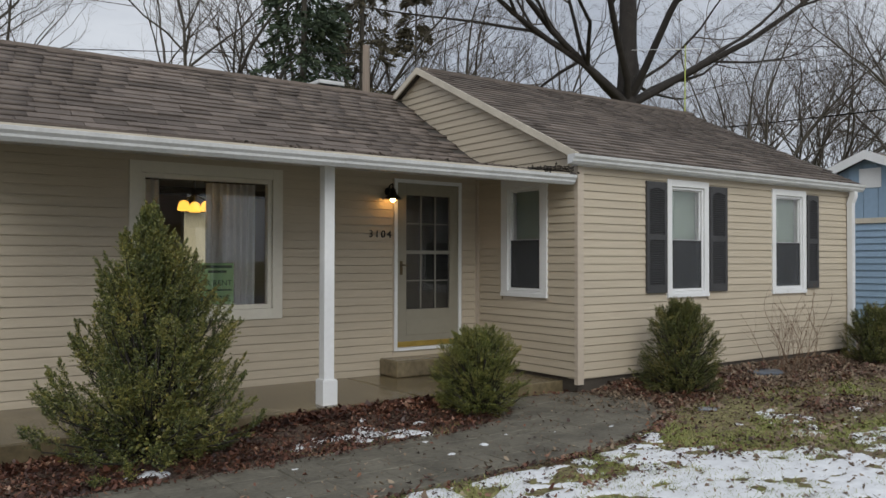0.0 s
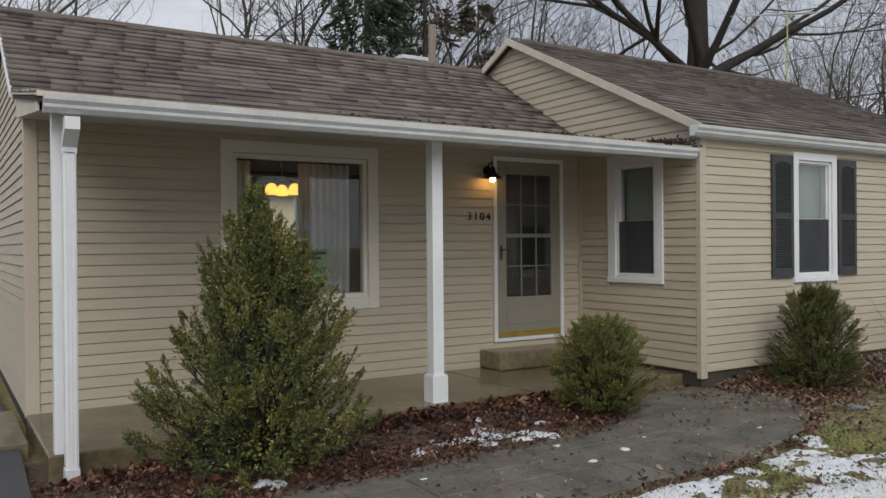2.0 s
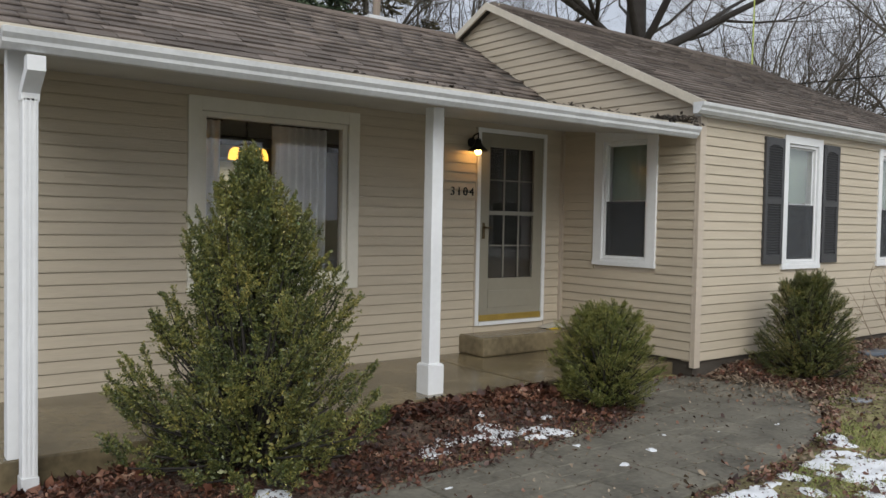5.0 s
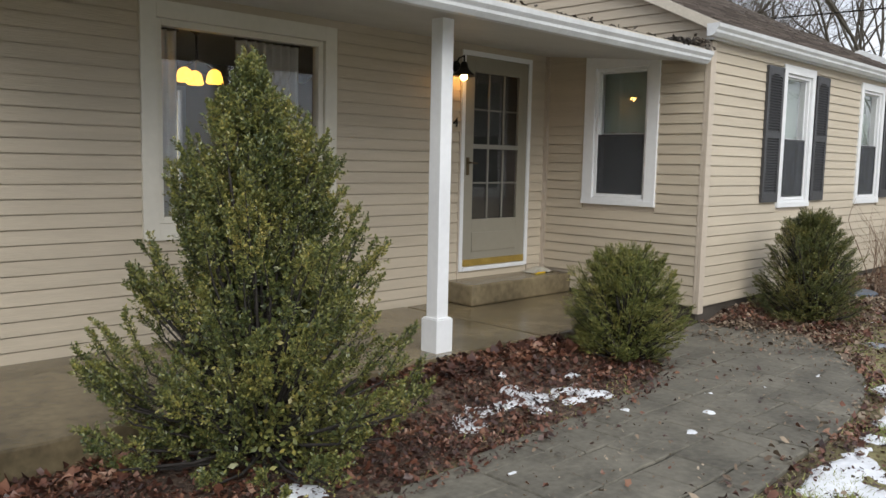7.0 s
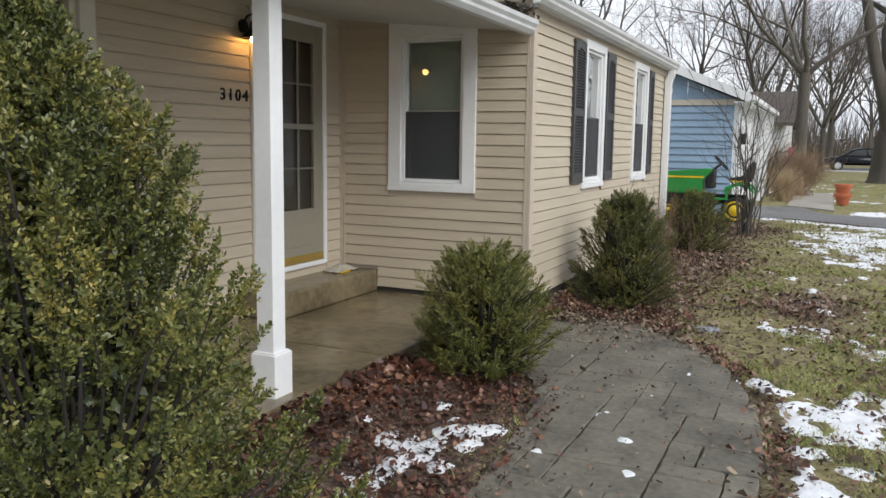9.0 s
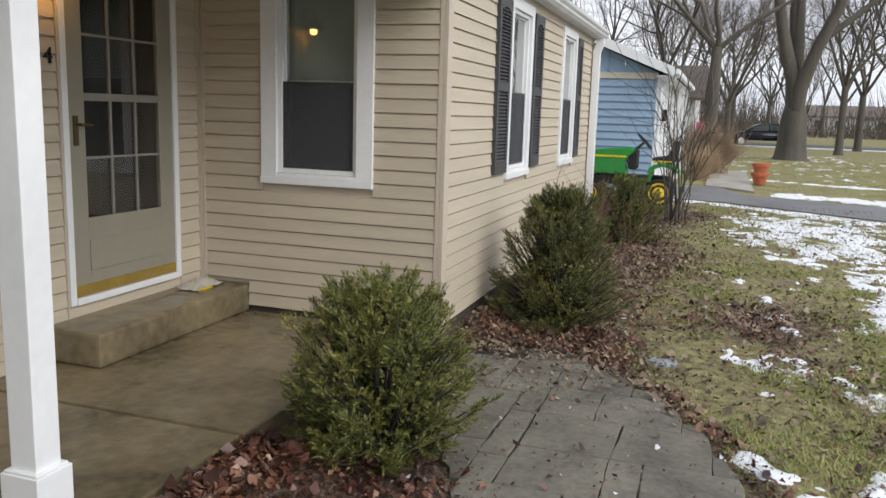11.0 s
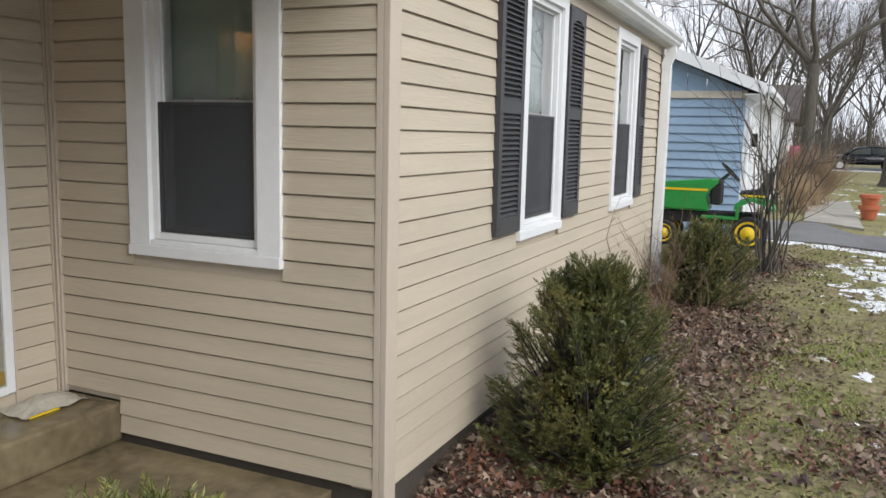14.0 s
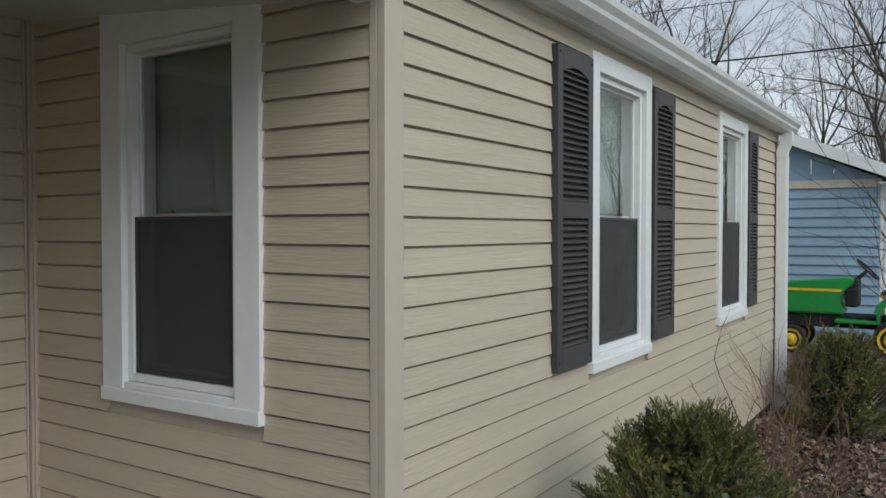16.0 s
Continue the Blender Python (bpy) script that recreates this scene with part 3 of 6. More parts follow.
SCREENM = bpy.data.materials.new("insect_screen_mesh")
SCREENM.use_nodes = True
_n, _l = SCREENM.node_tree.nodes, SCREENM.node_tree.links
_t = _n.new("ShaderNodeBsdfTransparent")
_t.inputs["Color"].default_value = (0.75, 0.75, 0.75, 1)
_m = _n.new("ShaderNodeMixShader")
_m.inputs["Fac"].default_value = 0.55
_n["Principled BSDF"].inputs["Base Color"].default_value = (0.075, 0.08, 0.088, 1)
_n["Principled BSDF"].inputs["Roughness"].default_value = 0.8
_l.new(_t.outputs[0], _m.inputs[1])
_l.new(_n["Principled BSDF"].outputs[0], _m.inputs[2])
_l.new(_m.outputs[0], _n["Material Output"].inputs["Surface"])

w1 = double_hung("window_2", SW[1] - SW[0], SW[2], SW[3], "white double-hung window with a dark screen, beside the porch door", 0.12, top_casing=0.17)
place(w1, WX, SW[1], -90)
w2 = double_hung("window_3", WA[1] - WA[0], WA[2], WA[3], "white double-hung window between two charcoal shutters")
place(w2, WA[0], WY, 0)
w3 = double_hung("window_4", WB[1] - WB[0], WB[2], WB[3], "white double-hung window with one charcoal shutter")
place(w3, WB[0], WY, 0)


def picture_window():
    root = thing("window_1", (0, 0, 0), "large picture window with wide cream casing under the porch roof", "window", kind="structure")
    x0, x1, z0, z1 = PW
    part("casing", frame_ring(x0, x1, z0, z1, 0.115, FY - 0.035, FY + 0.02), WHITECREAM, root)
    part("window_frame", frame_ring(x0 + 0.117, x1 - 0.117, z0 + 0.117, z1 - 0.117, 0.045, FY - 0.005, FY + 0.08), WHITECREAM, root)
    part("pane", boxes((x0 + 0.15, x1 - 0.15, FY + 0.04, FY + 0.046, z0 + 0.15, z1 - 0.15)), GLASS, root)
    return root


def rear_window():
    root = thing("window_5", (0, 0, 0), "rear house window with a plain white frame, seen through the front room", "window", kind="structure")
    part("window_frame", frame_ring(4.2, 4.85, 0.95, 2.31, 0.05, BACK - 0.01, BACK + 0.12), WHITE, root)
    part("pane", boxes((4.24, 4.81, BACK + 0.05, BACK + 0.055, 0.99, 2.27)), GLASS, root)


rear_window()
WHITECREAM = mat("cream_white_paint", (0.66, 0.63, 0.55), 0.45, noise_scale=2.5, noise_mix=0.06)
picture_window()


def storm_door():
    x0, x1, z0, z1 = DR
    root = thing("door_1", (0, 0, 0), "closed taupe storm door with twelve panes and a brass kick strip", "door", kind="structure")
    bm = boxes((x0, x0 + 0.045, FY - 0.035, FY + 0.05, z0, z1), (x1 - 0.045, x1, FY - 0.035, FY + 0.05, z0, z1), (x0 + 0.045, x1 - 0.045, FY - 0.035, FY + 0.05, z1 - 0.045, z1), (x0 + 0.045, x1 - 0.045, FY - 0.045, FY + 0.05, z0, z0 + 0.04), bevel=0.003)
    part("door_frame", bm, WHITE, root, "white door frame")
    a, b, c, d = x0 + 0.047, x1 - 0.047, z0 + 0.045, z1 - 0.047
    y0, y1 = FY - 0.022, FY + 0.012
    ga, gb, gc, gd = a + 0.130, b - 0.135, c + 0.455, d - 0.145
    bm = boxes((a, ga, y0, y1, c, d), (gb, b, y0, y1, c, d), (ga, gb, y0, y1, gd, d), (ga, gb, y0, y1, c, gc), bevel=0.002)
    leaf = part("door_leaf", bm, DOORTAUPE, root)
    part("raised_panel", boxes((ga - 0.0, gb, y0 - 0.008, y0, c + 0.14, gc - 0.13), bevel=0.004), DOORTAUPE, root)
    part("kick_strip", boxes((a + 0.004, b - 0.004, y0 - 0.006, y0 - 0.0005, c, c + 0.065)), BRASS, root, "brass kick strip")
    part("pane", boxes((ga, gb, FY - 0.006, FY - 0.002, gc, gd)), GLASS, root)
    bm = bmesh.new()
    for k in (1, 2):
        x = ga + (gb - ga) * k / 3
        box(bm, x - 0.008, x + 0.008, y0 + 0.003, FY - 0.007, gc, gd)
    for k in (1, 2, 3):
        z = gc + (gd - gc) * k / 4
        h = 0.022 if k == 2 else 0.007
        box(bm, ga, gb, y0 + 0.001, FY - 0.0085, z - h, z + h)
    part("muntin_grid", bm, DOORMUNT, root, "pale grid between the panes")
    part("inner_door", boxes((a, b, FY + 0.09, FY + 0.13, c, d), bevel=0.002), DARKPANEL, root, "dark inner door behind the glass")
    h = part("door_handle", boxes((a + 0.035, a + 0.07, y0 - 0.012, y0, c + 0.88, c + 1.05), bevel=0.004), BRONZE, root, "bronze lever handle")
    bm = bmesh.new()
    tube(bm, [(a + 0.052, y0 - 0.012, c + 1.0), (a + 0.052, y0 - 0.05, c + 1.0), (a + 0.13, y0 - 0.055, c + 0.995)], 0.009)
    part("lever", bm, BRONZE, root)
    return root


DOORMUNT = mat("taupe_muntin_vinyl", (0.24, 0.23, 0.20), 0.5)
DARKPANEL = mat("dark_inner_door_paint", (0.018, 0.02, 0.018), 0.5)
BRONZE = mat("bronze_hardware", (0.12, 0.09, 0.05), 0.4, metal=0.8)
storm_door()


def shutter(x0, w, z0, z1):
    root = thing("shutter", (x0, WY - 0.015, z0), "charcoal louvred vinyl shutter with two louvre fields, screwed to the siding", "shutter", "shutters on the wing front")
    y0, y1 = WY - 0.047, WY - 0.0155
    st, mid = 0.05, (z0 + z1) / 2
    bm = boxes((x0, x0 + st, y0, y1, z0, z1), (x0 + w - st, x0 + w, y0, y1, z0, z1), (x0 + st, x0 + w - st, y0, y1, z0, z0 + 0.095), (x0 + st, x0 + w - st, y0, y1, z1 - 0.07, z1), (x0 + st, x0 + w - st, y0, y1, mid - 0.035, mid + 0.035), (x0 + st, x0 + w - st, y0 + 0.022, y1, z0 + 0.095, z1 - 0.07), bevel=0.002)
    part("shutter_frame", bm, SHUTTER, root)
    bm = bmesh.new()
    c = x0 + w / 2
    hw = w / 2 - st
    A = [(c - hw, z1 - 0.07), (c - hw, z1 - 0.105)] + [(c - hw + 2 * hw * k / 8, z1 - 0.105 + 0.03 * math.sin(math.pi * k / 8)) for k in range(1, 8)] + [(c + hw, z1 - 0.105), (c + hw, z1 - 0.07)]
    part("arched_top", prism(A, "y", y0, y0 + 0.02), SHUTTER, root)
    for f0, f1 in ((z0 + 0.095, mid - 0.035), (mid + 0.035, z1 - 0.075)):
        n_ = int((f1 - f0) / 0.0265)
        for k in range(n_):
            z = f0 + (f1 - f0) * (k + 0.5) / n_
            bm = prism([(y0 + 0.002, z - 0.011), (y0 + 0.021, z + 0.008), (y0 + 0.021, z + 0.012), (y0 + 0.002, z - 0.006)], "x", x0 + st, x0 + w - st)
            part("louvre", bm, SHUTTER, root)
    for sx in (x0 + 0.02, x0 + w - 0.02):
        for sz in (z0 + 0.04, z1 - 0.03):
            part("screw_head", boxes((sx - 0.005, sx + 0.005, y0 - 0.003, y0, sz - 0.005, sz + 0.005)), BLACKIRON, root)
    return root


shutter(7.82, 0.372, 1.078, 2.435)
shutter(9.05, 0.365, 1.078, 2.435)
shutter(11.337, 0.305, 1.078, 2.435)

# corner boards
for nm, (cx, cy), a, z1_ in (("corner", (WX, WY), 0.072, 2.6), ("corner", (LX, FY), 0.085, 2.55), ("corner", (RX - 0.0, WY), 0.08, 2.56)):
    bm = bmesh.new()
    if cx == RX:
        box(bm, cx - a, cx + 0.02, cy - 0.022, cy, 0.07, z1_, 0.003)
    else:
        box(bm, cx - 0.022, cx + a, cy - 0.03, cy, 0.075, z1_, 0.004)
        box(bm, cx - 0.022, cx, cy, cy + (0.03 if cx == WX else a), 0.075, z1_, 0.004)
    part("trim_corner", bm, TRIMTAN, None, "tan vinyl corner board of the house", kind="structure")
part("trim_inner_corner", boxes((WX - 0.040, WX, FY - 0.040, FY, 0.15, 2.53), (WX - 0.052, WX - 0.046, FY - 0.030, FY, 0.31, 2.53), (WX - 0.030, WX, FY - 0.052, FY - 0.046, 0.31, 2.53)), TRIMTAN, None, "tan inner corner post beside the door with channel lips", kind="structure")
part("trim_door_channel", boxes((DR[0] - 0.016, DR[0] - 0.005, FY - 0.029, FY, 0.30, DR[3]), (DR[1] + 0.005, DR[1] + 0.016, FY - 0.029, FY, 0.30, DR[3])), TRIMTAN, None, "tan siding channels along the door frame", kind="structure")
part("trim_frieze", boxes((WX + 0.1, RX, WY - 0.018, WY, 2.49, 2.55)), TRIMTAN, None, "tan strip under the eaves of the wing", kind="structure")


# ---- roofs ----
def roof_slab(name, pts, x0, x1, thick, label):
    """pts: top outline in (y, z) from eave to ridge; drawn out along x."""
    low = [(y, z - thick) for y, z in pts][::-1]
    return part(name, prism(list(pts) + low, "x", x0, x1), ROOFDECK, None, label, kind="structure")


PM = [(6.40, 2.435), (8.20, 2.735), (RIDGE_M, RZ_M)]
roof_main = roof_slab("roof_main", PM, 0.60, WX - 0.003, 0.05, "low main roof with brown asphalt shingles, over the porch")
roof_back = roof_slab("roof_main_back", [(12.75, 2.45), (RIDGE_M + 0.001, RZ_M)], 0.60, WX - 0.003, 0.05, "rear slope of the main roof")
PWG = [(6.27, 2.655), (RIDGE_W, RZ_W)]
roof_wing = roof_slab("roof_wing", PWG, 6.585, RX + 0.12, 0.06, "wing roof with brown asphalt shingles")
roof_wback = roof_slab("roof_wing_back", [(12.8, 2.60), (RIDGE_W + 0.001, RZ_W)], 6.585, RX + 0.12, 0.06, "rear slope of the wing roof")


def shingles(roof, pts, x0, x1, seed, limit=lambda x, y: True):
    """Shingle tabs along a slope, lower courses first."""
    rng = random.Random(seed)
    meshes = []
    for k in range(8):
        w, h, t = rng.uniform(0.285, 0.325), 0.150 + rng.uniform(-0.004, 0.006), rng.uniform(0.013, 0.026)
        me = bpy.data.meshes.new("shingle")
        v = [(0.002, 0, 0), (w - 0.003, rng.uniform(-0.003, 0.003), 0), (w - 0.003, h, 0), (0.002, h, 0), (0.002, 0, t), (w - 0.003, 0, t), (w - 0.003, h, 0.003), (0.002, h, 0.003)]
        me.from_pydata(v, [], [(0, 3, 2, 1), (4, 5, 6, 7), (0, 1, 5, 4), (1, 2, 6, 5), (2, 3, 7, 6), (3, 0, 4, 7)])
        me.materials.append(SHINGLE)
        meshes.append((me, w))
    cells = []
    for (ya, za), (yb, zb) in zip(pts, pts[1:]):
        L = math.hypot(yb - ya, zb - za)
        ang = math.atan2(zb - za, yb - ya)
        n_ = int(round(L / 0.140))
        for i in range(n_):
            s = L * i / n_
            x = x0 - rng.uniform(0, 0.28)
            while x < x1:
                k = rng.randrange(8)
                cells.append((max(x, x0), ya + s * math.cos(ang), za + s * math.sin(ang), ang, k))
                x += meshes[k][1]
    cells = [c for c in cells if c[0] + 0.28 < x1 + 0.03]
    return cells, meshes


def lay_shingles(roof, pts, x0, x1, seed, near):
    cells, meshes = shingles(roof, pts, x0, x1, seed)
    cells.sort(key=near)
    for x, y, z, ang, k in cells[:300]:
        ob = new("shingle", meshes[k][0])
        ob.parent = roof
        ob.matrix_basis = Matrix.LocRotScale((x, y, z + 0.002), Euler((ang, 0, 0)), None)
    vs, fs = [], []
    for x, y, z, ang, k in cells[300:]:
        m = Matrix.LocRotScale((x, y, z + 0.002), Euler((ang, 0, 0)), None)
        b0 = len(vs)
        vs += [tuple(m @ v.co) for v in meshes[k][0].vertices]
        fs += [tuple(b0 + i for i in p.vertices) for p in meshes[k][0].polygons]
    if fs:
        quadmesh("shingles", vs, fs, SHINGLE, roof, "brown asphalt shingle courses", kind="stuff")


part("ridge_cap", boxes((0.6, WX - 0.01, RIDGE_M - 0.1, RIDGE_M + 0.1, RZ_M - 0.03, RZ_M + 0.012)), SHINGLE, roof_main)
part("ridge_cap", boxes((6.6, RX + 0.12, RIDGE_W - 0.09, RIDGE_W + 0.09, RZ_W - 0.03, RZ_W + 0.012)), SHINGLE, roof_wing)

# rakes and fascias
def rake(x0, x1, pts, depth, mt, name, label, drop=0.0):
    for (ya, za), (yb, zb) in zip(pts, pts[1:]):
        part(name, prism([(ya, za - drop), (yb, zb - drop), (yb, zb - drop - depth), (ya, za - drop - depth)], "x", x0, x1), mt, None, label, kind="structure")


rake(6.555, 6.583, PWG, 0.09, CREAM, "trim_rake", "cream rake board along the wing gable", -0.012)
rake(6.555, 6.583, [(12.8, 2.60), (RIDGE_W, RZ_W)], 0.09, CREAM, "trim_rake", "cream rake board along the wing gable", -0.012)
rake(0.572, 0.598, PM[1:], 0.05, WHITEDIRTY, "trim_rake", "white metal rake edge of the main roof", -0.01)
part("trim_soffit_rake", prism([(6.3, 2.59), (RIDGE_W, RZ_W - 0.072), (RIDGE_W, RZ_W - 0.082), (6.3, 2.58)], "x", 6.583, WX), CREAM, None, "underside strip of the wing rake", kind="structure")
# porch box: fascia on the left end, soffit
part("trim_porch_end", prism([(6.44, 2.42), (8.19, 2.72), (8.19, 2.53), (6.44, 2.335)], "x", 0.62, 0.66), CREAM, None, "cream boxed end of the porch eave", kind="structure")
part("trim_porch_edge", prism([(6.40, 2.46), (8.19, 2.755), (8.19, 2.72), (6.40, 2.425)], "x", 0.59, 0.618), CREAM, None, "cream drip edge of the porch roof", kind="structure")
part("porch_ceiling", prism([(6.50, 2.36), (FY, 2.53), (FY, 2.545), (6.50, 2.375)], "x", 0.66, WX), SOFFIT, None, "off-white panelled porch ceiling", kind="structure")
part("trim_porch_fascia", boxes((0.60, 6.52, 6.44, 6.465, 2.335, 2.43)), CREAM, None, "cream fascia board behind the porch gutter", kind="structure")
part("trim_drip", prism([(6.385, 2.418), (6.44, 2.425), (6.47, 2.452), (6.385, 2.452)], "x", 0.60, 6.55), CREAM, None, "cream drip edge above the gutter", kind="structure")
part("trim_wing_fascia", boxes((6.60, RX + 0.1, 6.33, 6.35, 2.53, 2.64)), WHITEDIRTY, None, "white fascia behind the wing gutter", kind="structure")
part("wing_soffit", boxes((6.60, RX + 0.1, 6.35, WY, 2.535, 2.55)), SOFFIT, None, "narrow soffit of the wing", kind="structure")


def gutter(name, x0, x1, y, z, label):
    """K-style gutter, its back at y, top at z."""
    o = [(y, z), (y, z - 0.105), (y - 0.055, z - 0.105), (y - 0.085, z - 0.075), (y - 0.088, z - 0.055), (y - 0.11, z - 0.03), (y - 0.115, z), (y - 0.108, z + 0.002), (y - 0.104, z - 0.008), (y - 0.108, z - 0.012), (y - 0.10, z - 0.032), (y - 0.08, z - 0.055), (y - 0.078, z - 0.073), (y - 0.053, z - 0.10), (y - 0.004, z - 0.10), (y - 0.004, z)]
    g = thing(name, ((x0 + x1) / 2, y, z - 0.1), label, "gutter")
    part("trough", prism(o, "x", x0, x1), WHITEDIRTY, g)
    cap = [(y, z), (y, z - 0.105), (y - 0.055, z - 0.105), (y - 0.085, z - 0.075), (y - 0.088, z - 0.055), (y - 0.11, z - 0.03), (y - 0.115, z)]
    part("end_cap", prism(cap, "x", x0 - 0.004, x0), WHITEDIRTY, g)
    part("end_cap", prism(cap, "x", x1, x1 + 0.004), WHITEDIRTY, g)
    return g


gutter("gutter", 0.64, 6.60, 6.438, 2.425, "long white metal gutter along the porch eave")
gutter("gutter", 6.46, RX + 0.13, 6.328, 2.645, "white metal gutter along the wing eave")

# ---- porch ----
part("porch_slab", boxes((0.67, 4.718, 6.64, FY - 0.002, -0.2, 0.105), (4.746, WX - 0.002, 6.64, FY - 0.002, -0.2, 0.102), bevel=0.012), CONCRETE, None, "wet brown concrete porch slab with a joint", kind="structure")
part("step_door", boxes((5.19, WX - 0.003, 7.83, FY - 0.003, 0.105, 0.30), bevel=0.02), CONCRETE, None, "wet concrete step below the front door", kind="structure")


def porch_post():
    p = thing("porch_post", (3.745, 6.80, 0.1), "white square wooden porch post with a boxed base on the concrete", "post")
    part("shaft", boxes((3.692, 3.798, 6.745, 6.851, 0.30, 2.365), bevel=0.004), WHITE, p)
    part("base_box", boxes((3.668, 3.822, 6.72, 6.875, 0.095, 0.335), (3.676, 3.814, 6.728, 6.867, 0.335, 0.345), bevel=0.004), WHITE, p)
    q = thing("porch_post", (0.80, 6.62, 0.1), "white square wooden end post behind the downspout", "post")
    part("shaft", boxes((0.71, 0.80, 6.645, 6.735, 0.105, 2.37), bevel=0.004), WHITE, q)
    return p


porch_post()


def downspout(x, y, z0, z1, top_y, label):
    d = thing("downspout", (x, y, z0), label, "downspout")
    bm = boxes((x - 0.04, x + 0.04, y - 0.05, y + 0.04, z0, z1), bevel=0.008)
    for k in range(3):
        xx = x - 0.022 + 0.022 * k
        part("rib", boxes((xx - 0.004, xx + 0.004, y - 0.055, y - 0.051, z0 + 0.01, z1 - 0.01)), WHITE, d)
    part("pipe", bm, WHITE, d)
    bm = bmesh.new()
    pts = [(y - 0.05, z1 - 0.02), (y + 0.04, z1 - 0.02), (y + 0.04, z1 + 0.03), (top_y + 0.04, z1 + 0.14), (top_y + 0.04, z1 + 0.20), (top_y - 0.05, z1 + 0.20), (top_y - 0.05, z1 + 0.12), (y - 0.05, z1 + 0.02)]
    part("elbow", prism(pts, "x", x - 0.045, x + 0.045), WHITE, d)
    return d


ds = downspout(0.80, 6.56, 0.02, 2.10, 6.41, "white metal downspout with an elbow in front of the end post")
part("grate_foot", boxes((0.755, 0.845, 6.50, 6.61, -0.10, 0.03), bevel=0.004), WHITEDIRTY, ds, "scuffed corrugated foot")
downspout(12.50, 6.34, 0.02, 2.34, 6.30, "white metal downspout at the end of the wing")


# ---- path stones ----
path_walk = thing("flagstone_walk", (4.0, 4.9, -0.03), "curved walk of dark slate flagstones with soil joints", "stone path")


def walk_bed():
    xs = np.linspace(-1.0, 6.97, 80)
    vs, fs = [], []
    for x in xs:
        lo, hi = float(path_lo(x)), float(path_hi(x))
        for k in range(7):
            y = lo + (hi - lo) * k / 6
            vs.append((x, y, -0.018 if 0 < k < 6 else -0.06))
    for i in range(79):
        for k in range(6):
            a = i * 7 + k
            fs.append((a, a + 7, a + 8, a + 1))
    quadmesh("joint_soil", vs, fs, SOIL, path_walk, "dark soil in the joints", smooth=True)


walk_bed()


def lay_stones():
    """Random ashlar on a 0.15 m module, clipped to the walk's curved edges."""
    rng = random.Random(21)
    M = 0.148
    nx_, ny_ = 56, 18
    taken = [[False] * ny_ for _ in range(nx_)]
    shapes = [(2, 2), (3, 2), (2, 3), (3, 3), (2, 3), (3, 2), (2, 2), (4, 3), (3, 3), (1, 2), (2, 1)]
    cells = []
    for i in range(nx_):
        for j in range(ny_):
            if taken[i][j]:
                continue
            rng.shuffle(shapes)
            for w, h in shapes + [(1, 1)]:
                if i + w <= nx_ and j + h <= ny_ and not any(taken[a][c] for a in range(i, i + w) for c in range(j, j + h)):
                    break
            for a in range(i, i + w):
                for c in range(j, j + h):
                    taken[a][c] = True
            cells.append((i, j, w, h))
    jit = lambda s=0.005: rng.uniform(-s, s)
    for i, j, w, h in cells:
        skew = 0.006
        off = lambda a, c: (skew * math.sin(a * 1.7 + c * 2.3), skew * math.sin(a * 2.9 - c * 1.3))
        x0, y0, x1, y1 = -1.3 + i * M, 4.05 + j * M, -1.3 + (i + w) * M, 4.05 + (j + h) * M
        g = 0.003
        K = 5
        top, bot = [], []
        for k in range(K):
            u = k / (K - 1)
            ob_ = [off(i, j), off(i + w, j)]
            ot = [off(i, j + h), off(i + w, j + h)]
            bx = x0 + (x1 - x0) * u + ob_[0][0] * (1 - u) + ob_[1][0] * u + (g if k == 0 else -g if k == K - 1 else 0)
            tx_ = x0 + (x1 - x0) * u + ot[0][0] * (1 - u) + ot[1][0] * u + (g if k == 0 else -g if k == K - 1 else 0)
            by = y0 + g + ob_[0][1] * (1 - u) + ob_[1][1] * u + jit()
            ty_ = y1 - g + ot[0][1] * (1 - u) + ot[1][1] * u + jit()
            bot.append((bx, max(by, float(path_lo(bx)))))
            top.append((tx_, min(ty_, float(path_hi(tx_)))))
        cols = [(p, q) for p, q in zip(bot, top) if q[1] - p[1] > 0.03]
        if len(cols) < 2 or cols[-1][0][0] > 6.97:
            continue
        out = [p for p, q in cols] + [q for p, q in cols[::-1]]
        cx = sum(p[0] for p in out) / len(out)
        cy = sum(p[1] for p in out) / len(out)
        zt, tx, ty = -0.004 + jit(0.004), jit(0.010), jit(0.010)
        zz = lambda p: zt + tx * (p[0] - cx) + ty * (p[1] - cy)
        half = max(0.06, min(cols[-1][0][0] - cols[0][0][0], cols[len(cols) // 2][1][1] - cols[len(cols) // 2][0][1]) / 2)
        sc = 1 - 0.0045 / half
        bm = bmesh.new()
        lo_ = [bm.verts.new((p[0], p[1], -0.05)) for p in out]
        mid = [bm.verts.new((p[0], p[1], zz(p) - 0.007 + jit(0.002))) for p in out]
        up = [bm.verts.new((cx + (p[0] - cx) * sc, cy + (p[1] - cy) * sc, zz(p))) for p in out]
        n_ = len(out)
        for a, c in ((lo_, mid), (mid, up)):
            for q in range(n_):
                r = (q + 1) % n_
                bm.faces.new((a[q], a[r], c[r], c[q]))
        bm.faces.new(up)
        part("flagstone", bm, SLATE, path_walk)


lay_stones()


